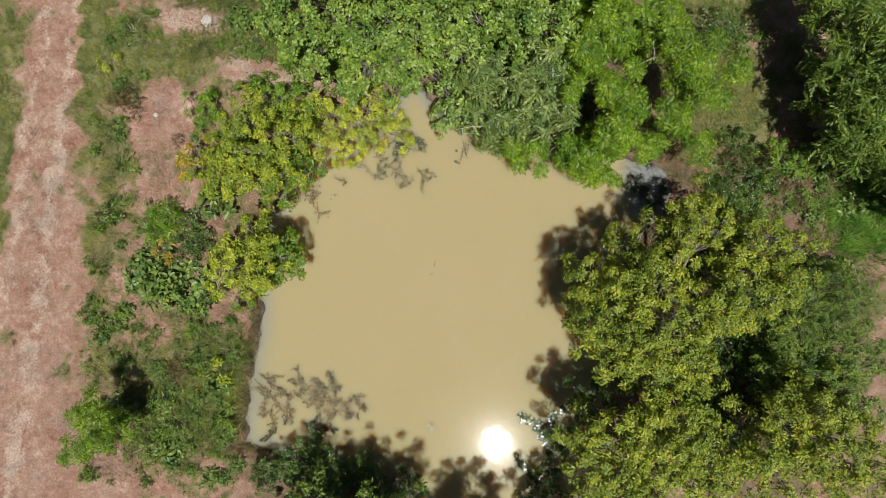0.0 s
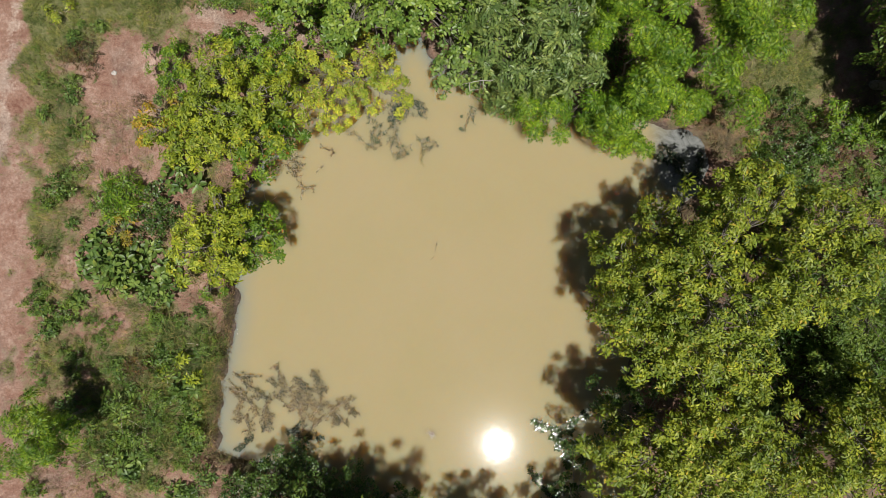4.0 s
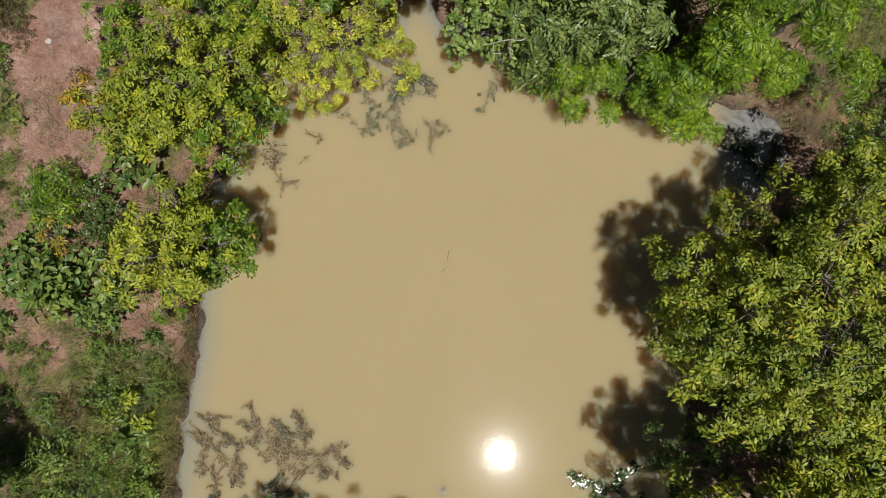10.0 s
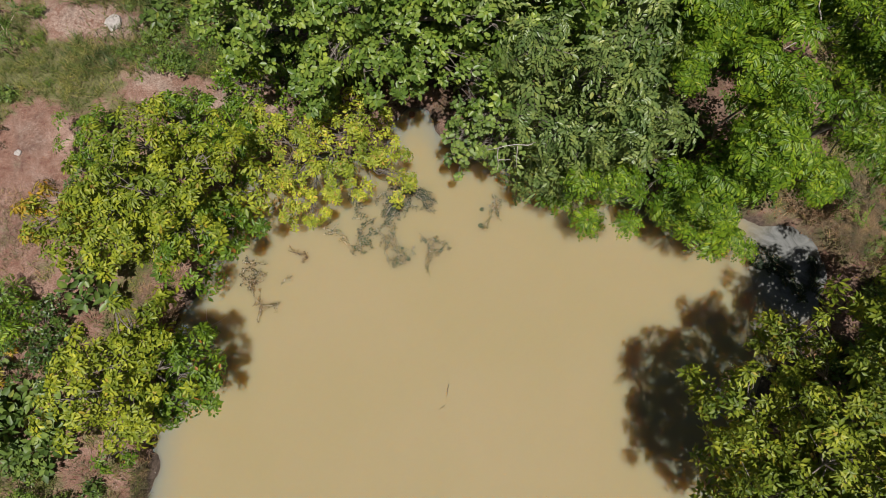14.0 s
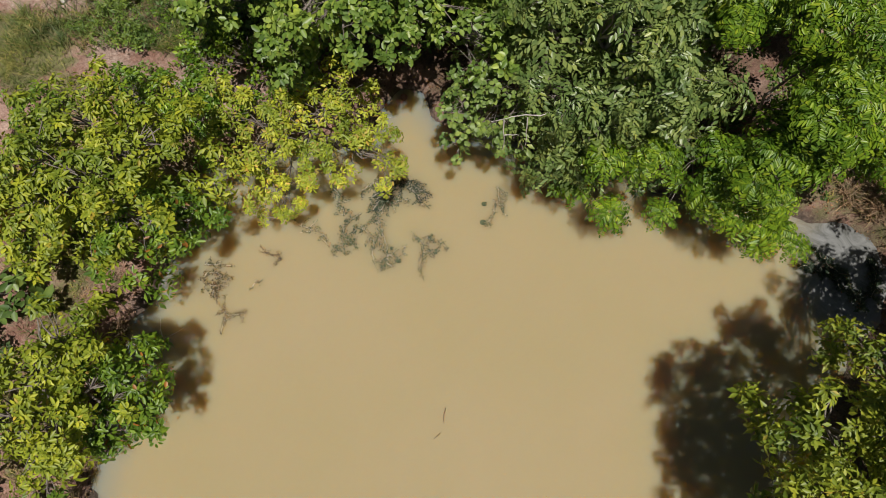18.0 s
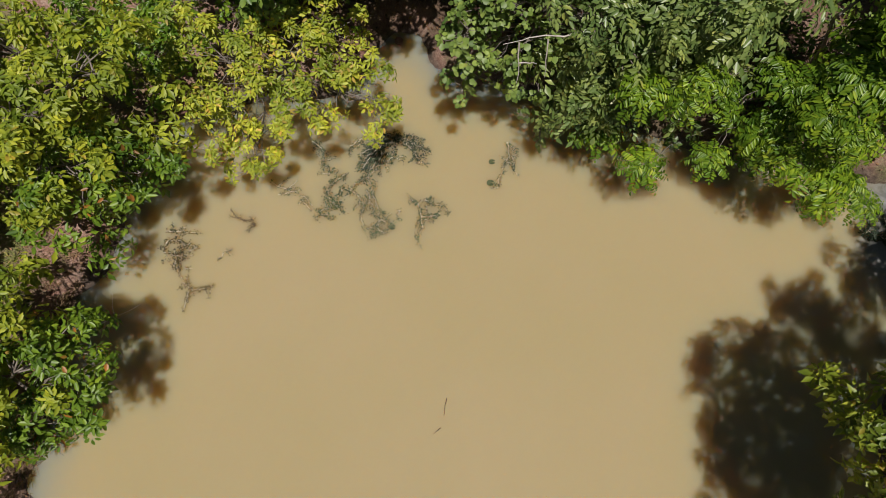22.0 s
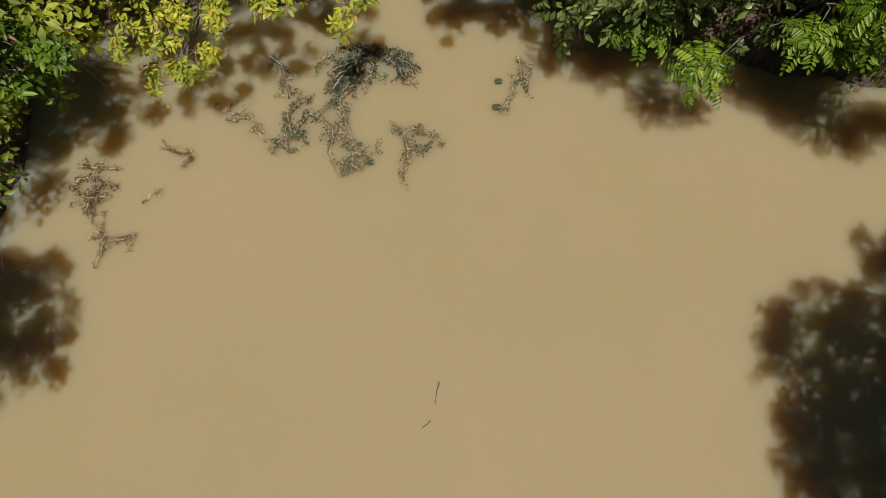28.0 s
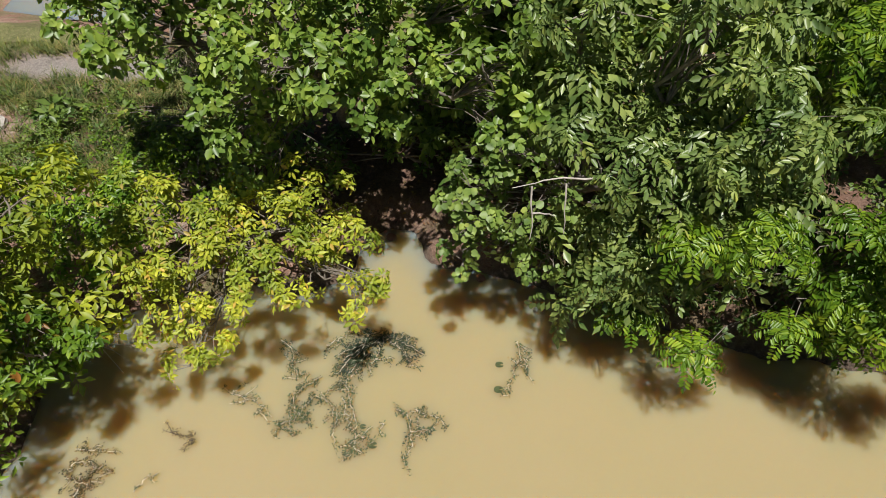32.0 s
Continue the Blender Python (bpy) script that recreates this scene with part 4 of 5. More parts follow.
tree("dark green shrub between the yellow trees", (-11.2, 0.6), [
    ("oval", LEAF_DARK_AND_SHADE, [(-11.12, 0.23, 1.40, 0.75), (-11.41, 1.25, 1.30, 0.55)], 1.2, ""),
], seed=29, girth=0.04, size=0.9, name="shrub", category="shrub", simple=True)
tree("green broad-leaved shrub on weedy ground", (-11, -1.5), [
    ("large", LEAF_SAGE, [(-11.04, -1.52, 1.30, 0.75)], 0.8, ""),
], seed=30, girth=0.04, size=1, name="shrub", category="shrub")
tree("green broad-leaved shrub under a yellow tree", (-10.4, 2), [
    ("large", LEAF_SAGE, [(-10.41, 2.00, 1.30, 0.75)], 0.8, ""),
], seed=31, girth=0.04, size=1, name="shrub", category="shrub")
tree("leafy weeds climbing the bank beside the inlet", (-5.4, 8), [
    ("oval", LEAF_BRIGHT, [(-4.99, 7.67, 1.20, 0.5), (-5.79, 8.16, 1.30, 0.6), (-3.99, 7.47, 1.00, 0.4), (-6.79, 8.86, 1.30, 0.7), (-6.59, 8.17, 1.20, 0.6), (-7.39, 8.47, 1.00, 0.5), (-4.99, 8.36, 1.40, 0.6), (-4.39, 7.57, 1.20, 0.5), (-5.49, 8.46, 1.50, 0.7), (-4.88, 8.85, 1.70, 0.6), (-6.09, 9.16, 1.50, 0.6)], 0.7, ""),
], seed=70, girth=0.04, name="bush", category="bush", simple=True)
tree("shaded green bushes under the broad-leaved trees", (-0.6, 9.2), [
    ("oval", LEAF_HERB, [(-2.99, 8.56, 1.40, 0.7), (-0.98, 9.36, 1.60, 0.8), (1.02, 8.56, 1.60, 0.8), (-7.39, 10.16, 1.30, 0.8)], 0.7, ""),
], seed=71, girth=0.04, name="bush", category="bush", simple=True)
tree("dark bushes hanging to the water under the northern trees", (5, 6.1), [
    ("oval", LEAF_DARK_AND_SHADE, [(2.01, 6.27, 1.20, 0.6), (3.21, 5.96, 1.40, 0.7), (4.41, 5.56, 1.30, 0.7), (5.61, 5.26, 1.50, 0.7), (6.82, 5.06, 1.60, 0.7), (8.01, 4.86, 1.40, 0.6), (1.21, 6.87, 1.00, 0.5), (5.22, 6.95, 2.13, 0.8), (6.22, 7.15, 2.13, 0.8), (4.32, 7.14, 2.34, 0.8), (3.22, 7.54, 2.36, 0.8)], 0.7, ""),
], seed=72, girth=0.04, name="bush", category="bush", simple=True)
tree("leafy undergrowth on the bank above the inlet", (-4.8, 8.7), [
    ("oval", LEAF_BRIGHT, [(-4.59, 8.57, 1.00, 0.7), (-3.59, 8.17, 0.90, 0.5), (-6.19, 9.37, 1.00, 0.7), (-7.59, 9.18, 0.80, 0.6), (-2.89, 7.58, 0.70, 0.35), (-5.59, 7.28, 0.70, 0.4)], 0.7, ""),
], seed=73, girth=0.04, name="bush", category="bush", simple=True)
# Dark-coloured bushes added to fill crown gaps where there is deep shade.
tree("undergrowth beneath the eastern trees, dark leaves standing for deep shade", (11, -4.2), [
    ("oval", LEAF_DARK_AND_SHADE, [(9.42, -3.46, 2.02, 1.0), (10.62, -5.06, 2.17, 1.1), (11.82, -3.46, 2.20, 1.1), (12.42, -5.45, 1.94, 1.0), (10.42, -1.06, 2.07, 1.0), (9.42, -6.05, 1.96, 0.9), (13.22, -2.46, 2.21, 1.0), (11.42, -7.45, 1.90, 1.0), (8.82, -1.05, 1.89, 0.7), (13.22, -8.25, 1.66, 1.0), (12.62, -9.45, 1.64, 0.9), (16.42, -1.25, 1.80, 0.9), (17.62, -1.85, 1.80, 0.9), (14.62, -6.45, 1.70, 0.9), (12.22, -0.65, 1.87, 0.9), (12.82, 0.35, 1.80, 0.8)], 0.7, ""),
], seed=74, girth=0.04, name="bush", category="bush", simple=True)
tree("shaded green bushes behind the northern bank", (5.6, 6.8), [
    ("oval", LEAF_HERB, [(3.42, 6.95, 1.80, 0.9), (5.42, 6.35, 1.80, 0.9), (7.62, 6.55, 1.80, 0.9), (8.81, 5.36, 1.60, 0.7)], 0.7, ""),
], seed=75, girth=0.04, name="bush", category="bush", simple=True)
tree("tall dark green tree shading the southern shore", (-3.2, -13.2), [
    ("star", LEAF_HERB, [(-5.15, -12.04, 5.34, 1.0), (-5.35, -10.52, 4.79, 0.9), (-2.85, -10.53, 4.96, 0.8), (-1.15, -11.03, 5.13, 0.8), (-4.15, -11.03, 5.16, 0.9), (-3.95, -11.64, 5.34, 0.9), (-2.54, -11.45, 5.74, 1.0), (-1.54, -11.84, 5.52, 0.9), (-3.34, -12.96, 6.10, 1.4), (-6.15, -12.74, 5.34, 1.2)], 0.9, ""),
], seed=61, girth=0.12, simple=True)
tree("dark green tree leaning over the southern water", (1.6, -14.0), [
    ("star", LEAF_HERB, [(0.45, -12.14, 5.29, 0.8), (1.46, -11.84, 5.49, 0.8), (2.36, -12.35, 5.66, 0.9), (1.56, -13.36, 6.05, 1.3), (0.06, -13.15, 5.67, 1.0)], 0.9, ""),
], seed=62, girth=0.12, simple=True)
tree("low waterside bush with glossy leaves", (5.6, -12.9), [
    ("oval", LEAF_DARK_AND_SHADE, [(4.61, -10.42, 0.80, 0.7), (5.41, -11.23, 1.40, 0.9), (4.01, -11.42, 0.90, 0.7), (5.01, -9.31, 0.60, 0.4)], 0.5, ""),
], seed=63, girth=0.05, size=0.8, name="bush", category="bush")


tree("lush green weeds between the gravel strip and the inlet", (-7.6, 9.6), [
    ("fine", LEAF_BRIGHT, [(-9.1, 9.9, 0.9, 0.60), (-7.6, 9.3, 1.0, 0.65), (-8.3, 10.6, 0.9, 0.60), (-6.3, 8.9, 1.0, 0.60), (-5.6, 9.5, 0.9, 0.55)], 1.5, ""),
    ("oval", LEAF_HERB, [(-8.3, 11.3, 0.9, 0.60), (-9.3, 11.4, 0.8, 0.50), (-8.5, 9.2, 0.8, 0.50), (-7.0, 9.9, 0.8, 0.60), (-9.6, 8.9, 0.7, 0.45)], 1.0, "rounded weed leaves"),
], seed=76, girth=0.03, size=0.9, name="bush", category="bush")


tree("dense rusty brown bush on grazed ground", (-14.6, 6.7), [
    ("fine", LEAF_RUST, [(-14.6, 6.85, 0.95, 0.70), (-14.1, 6.55, 0.80, 0.50), (-14.2, 7.1, 0.80, 0.45)], 2.4, ""),
    ("fine", LEAF_HERB, [(-14.0, 6.0, 0.60, 0.42), (-15.0, 6.5, 0.50, 0.35)], 1.8, "green lower leaves"),
], seed=77, girth=0.03, size=0.9, name="bush", category="bush", simple=True)
tree("small dark bush with reddish shoots in grass", (-15.4, 5.0), [
    ("fine", LEAF_RUST, [(-15.4, 5.05, 0.60, 0.42)], 2.2, ""),
    ("oval", LEAF_HERB, [(-15.1, 4.7, 0.50, 0.34)], 1.4, "green leaves"),
], seed=78, girth=0.02, size=0.8, name="bush", category="bush", simple=True)
tree("compact dark green bush with broad leaves beside the bare soil", (-14.4, 3.9), [
    ("large", LEAF_SAGE, [(-14.4, 3.85, 0.80, 0.50), (-14.2, 3.4, 0.60, 0.36), (-14.6, 3.1, 0.50, 0.32)], 1.6, ""),
], seed=79, girth=0.02, size=0.6, name="bush", category="bush", simple=True)


# ---- weeds: a few plants built once, then set out over the open ground ----
def weed(label, habit, mat, seed, size=1.0, radius=0.45, height=0.4, thin=1.15):
    rng = np.random.default_rng(seed)
    top = thing("weed", (0, 0, 0), label, "weed", "weeds on the open ground")
    me, shoots = crown_mesh("foliage", [(0, 0, height, radius), (radius * 0.5, -radius * 0.3, height * 0.8, radius * 0.6)], habit, mat, rng, size, thin, True)
    part("foliage", me, top)
    for p in shoots[rng.permutation(len(shoots))[:4]]:
        part("stalk", tubes_mesh("stalk", [(bent((0, 0, -0.05), p, rng, 4), np.linspace(0.012, 0.004, 4))], STEM, 4), top)
    return top


WEEDS = [weed("low green weed with rounded leaves", "oval", LEAF_HERB, 71, 0.75),
         weed("dark rusty weed on bare soil", "fine", LEAF_RUST, 72, 1.1, thin=2.6),
         weed("feathery green weed among short grass", "fine", LEAF_HERB, 73, 1.0, thin=2.0),
         weed("yellow-green young shrub in grass", "star", LEAF_YELLOW, 74, 0.9),
         weed("broad-leaved green weed on open ground", "large", LEAF_SAGE, 75, 0.7)]
PLACES = [(-15.1, 1.42, 0.64, 0), (-15.6, -1.0, 0.36, 0), (-15.1, 8.4, 0.5, 3),
          (-14.1, 9.9, 0.76, 2), (-16.1, -3.0, 0.4, 0), (-14.85, -3.3, 0.6, 0), (-14.2, -2.9, 0.38, 4), (-11.2, -3.3, 0.46, 0), (-12.9, -3.8, 0.3, 0)]
PLACES += [(-11.9, -5.4, 0.5, 1), (-12.6, -7.0, 0.85, 2), (-10.3, -5.4, 0.7, 3), (-13.3, -8.9, 0.7, 2), (-12.3, -9.1, 0.95, 4), (-13.8, -7.6, 0.5, 0),
           (-10.9, -2.3, 0.6, 4), (-15.9, -5.3, 0.36, 2), (-9.5, -4.6, 0.55, 2), (-19.7, -4.0, 0.3, 2), (-10.8, -6.6, 0.7, 2), (-9.8, -7.6, 0.65, 0)]
PLACES += [(-11.0, -5.1, 0.6, 0), (-11.6, -7.9, 0.7, 2), (-14.3, -5.1, 0.5, 2), (-10.15, -6.3, 0.6, 4), (14.4, 9.5, 0.5, 0), (-14.7, 5.6, 0.4, 0),
           (-14.4, 2.2, 0.45, 2), (-13.6, 0.9, 0.4, 0), (-12.0, 4.9, 0.3, 1), (-9.4, 9.9, 0.5, 2), (-8.6, 8.9, 0.45, 0), (-10.2, 9.2, 0.3, 2)]
spot = np.random.default_rng(5)
for _ in range(95):
    x, y = spot.uniform(-16.2, -8.9), spot.uniform(-10.5, -2.0)
    if inside_by(x, y, POND) > 0.5:
        PLACES.append((x, y, spot.uniform(0.16, 0.42), int(spot.choice([0, 2, 4, 4, 0]))))
for _ in range(60):
    x, y = spot.uniform(-16.4, -9.0), spot.uniform(-2.0, 11.5)
    if covers(x, y)[0] > 0.35 and inside_by(x, y, POND) > 0.5:
        PLACES.append((x, y, spot.uniform(0.12, 0.3), int(spot.choice([0, 4, 2, 4]))))
for _ in range(70):
    x, y = spot.uniform(-9.5, 13.5), spot.uniform(7.0, 13.0)
    if inside_by(x, y, POND) > 0.7 and (x < -6 or y > 8.6):
        PLACES.append((x, y, spot.uniform(0.2, 0.6), int(spot.choice([0, 2, 4]))))
for _ in range(50):
    x, y = spot.uniform(8.6, 18.5), spot.uniform(-9.5, 5.0)
    if inside_by(x, y, POND) > 0.7:
        PLACES.append((x, y, spot.uniform(0.25, 0.6), int(spot.choice([0, 2, 4]))))
for _ in range(45):
    x, y = spot.uniform(11.2, 17.0), spot.uniform(1.2, 4.2)
    if inside_by(x, y, POND) > 0.7:
        PLACES.append((x, y, spot.uniform(0.2, 0.5), int(spot.choice([0, 2, 4, 1]))))
for i, (x, y, r, kind) in enumerate(PLACES):
    z = float(ground_height(np.array(x), np.array(y)))
    k = r / 0.5
    m = pose(x, y, z, 0, 0, (i * 137.5) % 360)
    made = copy_thing(WEEDS[kind], m)
    k = min(k, 1.15) if kind == 4 else k
    made.scale = (k, k, k * (1.25 if r < 0.3 else 1.0))
for w_first in WEEDS:
    for o in (*w_first.children_recursive, w_first):
        bpy.data.objects.remove(o)


# ---- grass: uncountable blades ----
def blades(name, x, y, tall, lean, mat, label, seed, thick=0.013):
    rng = np.random.default_rng(seed)
    n = len(x)
    z = ground_height(x, y) - 0.01
    az = rng.uniform(0, 2 * np.pi, n)
    h = tall * rng.uniform(0.5, 1.2, n)
    flat = np.stack([np.cos(az), np.sin(az), np.zeros(n)], 1)
    side = np.stack([-np.sin(az), np.cos(az), np.zeros(n)], 1)
    reach = (h * lean * rng.uniform(0.3, 1.3, n))[:, None]
    base = np.stack([x, y, z], 1)
    up = np.array([0, 0, 1.0])
    wid = (thick * rng.uniform(0.6, 1.4, n))[:, None]
    mid = base + flat * reach * 0.45 + up * h[:, None] * 0.65
    tip = base + flat * reach * 1.1 + up * h[:, None] * rng.uniform(0.6, 1.0, n)[:, None]
    v = np.stack([base - side * wid, base + side * wid, mid + side * wid * 0.8, mid - side * wid * 0.8, tip], 1).reshape(-1, 3)
    k = np.arange(n)[:, None] * 5
    f = np.concatenate([k + np.array([0, 1, 2]), k + np.array([0, 2, 3]), k + np.array([3, 2, 4])], 1).reshape(-1, 3)
    tagged(new(name, sheet(name, v, f, mat)), label, "grass", kind="stuff")


def sow(n, x0, x1, y0, y1, seed, keep, shore=0.3):
    rng = np.random.default_rng(seed)
    x, y = rng.uniform(x0, x1, n), rng.uniform(y0, y1, n)
    tufts = 0.12 + 1.5 * ease(0.6 * wave(x, y, 0.34, seed) + 0.4 * wave(x, y, 0.14, seed + 1), 0.33, 0.68)
    ok = (rng.random(n) < keep(x, y) * tufts) & (inside_by(x, y, POND) > shore) & (inside_by(x, y, FAR_POND) > 0.3)
    return x[ok], y[ok]


def cover_here(x, y):
    return np.clip(covers(x, y)[0] * 1.3 - 0.35, 0, 1)


blades("short_grass", *sow(300000, -22.5, -8.5, -11.5, 14.0, 31, cover_here, 0.12), 0.17, 1.1, GRASS, "short patchy green grass on red soil", 41, 0.008)
blades("short_grass", *sow(110000, 9.0, 20.5, -2.0, 12.5, 32, cover_here), 0.20, 1.0, GRASS, "green grass of a small clearing", 42, 0.008)
blades("tall_grass", *sow(52000, -14.0, -8.4, -10.8, -2.8, 33, lambda x, y: np.clip(spots(x, y, [(-10.5, -6.3, 1.6, 2.2, 0.75), (-12.6, -8.2, 1.4, 1.4, 0.4)]) * (0.15 + 1.3 * ease(wave(x, y, 0.9, 39), 0.3, 0.7)), 0, 1), 0.15), 0.42, 1.1, LUSH_GRASS, "tall green grass mixed with straw on the bank", 43, 0.010)
blades("tall_grass", *sow(30000, -12.0, -5.0, 8.6, 13.6, 40, lambda x, y: 0.75 * (1 - np.clip(1.2 * spots(x, y, GREY_STRIP), 0, 1)) * (1 - np.clip(spots(x, y, BARE), 0, 1))), 0.30, 1.2, LUSH_GRASS, "rank grass and weeds beside the gravel strip", 49, 0.010)
blades("tall_grass", *sow(60000, 15.5, 22.5, -2.0, 4.5, 34, lambda x, y: spots(x, y, [(18.9, 1.2, 1.5, 1.4, 1.0)])), 0.4, 0.7, BRIGHT_GRASS, "bright green grass mound", 44)
blades("dry_grass", *sow(60000, -10.1, -8.0, -9.8, 1.5, 35, lambda x, y: 1.2 * ease(-inside_by(x, y, POND), -0.42, -0.15), 0.02), 0.13, 1.5, BROWN_GRASS, "dry brown grass along the bank", 45, 0.008)
blades("dry_grass", *sow(70000, 9.4, 14.0, 2.6, 5.6, 36, lambda x, y: spots(x, y, [(11.2, 4.1, 1.1, 0.7, 1.0), (12.2, 3.5, 0.8, 0.6, 0.9), (10.3, 4.75, 0.7, 0.4, 0.8)])), 0.34, 1.3, DRY_GRASS, "heap of dry pinkish grass", 46, 0.008)
blades("dry_grass", *sow(9000, -9.6, -7.2, 0.6, 3.0, 38, lambda x, y: spots(x, y, [(-8.3, 1.8, 0.7, 0.8, 1.0)]), 0.05), 0.16, 1.3, DRY_GRASS, "straw-coloured grass on the western bank", 48, 0.006)
blades("dry_grass", *sow(60000, -16.0, -8.6, -10.5, 5.0, 37, lambda x, y: 0.34 + 0 * x), 0.15, 1.4, DRY_GRASS, "dry grass stalks on red soil", 47, 0.007)


# ---- fallen leaves on the banks ----
fallen = np.random.default_rng(51)
fx, fy = fallen.uniform(-10.0, 14.0, 60000), fallen.uniform(-9.0, 11.0, 60000)
far_off = inside_by(fx, fy, POND)
ok = (far_off > 0.04) & (fallen.random(60000) < 0.9 * np.exp(-far_off / 0.9) + 0.25 * np.clip(spots(fx, fy, SHADE_AND_LITTER), 0, 1))
fx, fy = fx[ok], fy[ok]
turn = fallen.uniform(0, 2 * np.pi, len(fx))
size = fallen.uniform(0.05, 0.12, len(fx))
tagged(new("leaf_litter", leaves_mesh("leaf_litter", np.stack([fx, fy, ground_height(fx, fy) + 0.02], 1), unit(np.stack([np.cos(turn), np.sin(turn), fallen.normal(0.1, 0.2, len(fx))], 1)),
                                      fallen.normal(scale=0.35, size=(len(fx), 3)) + (0, 0, 1), size, size * 0.5, FALLEN_LEAF, 0.1, 0.1, True)), "dry brown fallen leaves along the banks", "leaf litter", kind="stuff")


# ---- water weeds, twigs and pads afloat ----
def afloat(label, runs, seed, leafy=1.0, pads=(), name="water_weed", mat=None, bushy=0.5, blade=1.0, tilt=0.4, stem=STEM):
    """Stems lying in the water, with short leaves along them."""
    rng = np.random.default_rng(seed)
    x0, y0 = runs[0][0]
    top = thing(name, (x0, y0, 0), label, "water plant")
    rods, b, w_, n_, l_ = [], [], [], [], []
    for run in runs:
        pts = np.array([(x, y, 0.02) for x, y in run])
        s = np.linspace(0, len(pts) - 1, 5 * len(pts))
        path = np.stack([np.interp(s, np.arange(len(pts)), pts[:, i]) for i in range(3)], 1)
        path += rng.normal(scale=0.022, size=path.shape) * (1, 1, 0.6)
        first = len(rods)
        rods.append((path + (0, 0, 0.065), np.linspace(0.010, 0.006, len(path))))
        for p in path[rng.random(len(path)) < bushy]:
            a = rng.uniform(0, 2 * np.pi)
            q = p + np.array([np.cos(a), np.sin(a), 0.1]) * rng.uniform(0.12, 0.3)
            rods.append((bent(p, q, rng, 4), np.linspace(0.007, 0.003, 4)))
        part("stalk", tubes_mesh("stalk", rods[first:], stem, 5), top)
        for r in rods[first:]:
            k = int(len(r[0]) * 5 * leafy)
            if k < 1:
                continue
            u = rng.uniform(0, len(r[0]) - 1.001, k)
            o = r[0][u.astype(int)] * (1 - u % 1)[:, None] + r[0][u.astype(int) + 1] * (u % 1)[:, None] + rng.normal(scale=0.014 + 0.006 * leafy, size=(k, 3)) * (1, 1, 0.6)
            along = r[0][u.astype(int) + 1] - r[0][u.astype(int)]
            a = np.arctan2(along[:, 1], along[:, 0]) + rng.choice([-1.15, 1.15], k) + rng.normal(scale=0.45, size=k)
            b.append(o)
            w_.append(np.stack([np.cos(a), np.sin(a), rng.uniform(-0.1, 0.6, k) * tilt / 0.4], 1))
            n_.append(rng.normal(scale=tilt, size=(k, 3)) + (0, 0, 1))
            l_.append(rng.uniform(0.026, 0.050, k) * blade)
    if b:
        b, w_, n_, l_ = np.concatenate(b), unit(np.concatenate(w_)), unit(np.concatenate(n_)), np.concatenate(l_)
        b[:, 2] = np.maximum(b[:, 2], 0.012)
        part("foliage", leaves_mesh("foliage", b, w_, n_, l_, l_ * 0.42, mat or WATER_LEAF, 0.25 * tilt, 0.17 * tilt), top, "small brown and green leaves")
    for px, py, pr in pads:
        bm = bmesh.new()
        t = np.linspace(0.25, 2 * np.pi - 0.25, 18)
        ring = [bm.verts.new((px + pr * math.cos(a), py + pr * 0.85 * math.sin(a), 0.016 + 0.006 * math.sin(3 * a))) for a in t]
        bm.faces.new([bm.verts.new((px, py, 0.01))] + ring)
        me = bpy.data.meshes.new("pad")
        bm.to_mesh(me)
        bm.free()
        me.materials.append(PAD)
        part("pad", me, top, "dark green floating pad")
    return top


afloat("blue-green water weed mat with cream stems spreading from the inlet", [
    [(-2.12, 4.11), (-1.96, 3.77), (-1.85, 3.38), (-1.82, 2.97)], [(-1.83, 3.19), (-1.52, 3.11)], [(-1.83, 3.06), (-1.94, 3.02)], [(-1.82, 2.99), (-1.68, 2.91)],
    [(-2.53, 3.95), (-2.31, 3.73), (-2.16, 3.51), (-2.23, 3.29), (-2.13, 2.93)], [(-2.12, 4.11), (-1.99, 4.31), (-1.79, 4.54), (-1.6, 4.65), (-1.31, 4.64)], [(-2.4, 4.0), (-2.2, 4.15)], [(-2.1, 3.9), (-2.02, 3.5), (-1.95, 3.3)]],
    81, 1.3, [(-1.74, 3.38, 0.055), (-1.55, 3.05, 0.075)], bushy=0.35)
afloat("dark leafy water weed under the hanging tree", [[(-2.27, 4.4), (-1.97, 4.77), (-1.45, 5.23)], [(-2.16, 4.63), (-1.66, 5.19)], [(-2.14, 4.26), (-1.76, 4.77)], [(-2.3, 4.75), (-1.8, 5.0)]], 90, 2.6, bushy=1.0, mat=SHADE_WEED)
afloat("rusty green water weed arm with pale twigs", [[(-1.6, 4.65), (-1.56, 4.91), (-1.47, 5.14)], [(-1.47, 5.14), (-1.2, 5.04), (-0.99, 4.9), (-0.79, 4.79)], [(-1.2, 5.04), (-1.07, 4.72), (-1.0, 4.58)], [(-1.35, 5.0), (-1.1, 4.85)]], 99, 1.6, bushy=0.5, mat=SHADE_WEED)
afloat("trailing water weed stem with pale tips", [[(-4.09, 4.0), (-3.78, 3.87), (-3.46, 3.72), (-3.5, 3.57)]], 82, 0.8, bushy=0.4)
afloat("brown water weed fringe beside the mat", [[(-3.22, 3.38), (-2.94, 3.46), (-2.8, 3.63), (-2.63, 3.93)], [(-2.57, 4.28), (-2.83, 4.1), (-2.97, 3.93), (-2.98, 3.51), (-2.94, 3.22)], [(-2.97, 3.7), (-2.75, 3.5)]], 94, 2.0, bushy=0.35)
afloat("leafy water weed stem reaching from the shade", [[(-3.36, 5.06), (-3.12, 4.81), (-3.12, 4.54), (-2.96, 4.28)]], 83, 1.3, bushy=0.6)
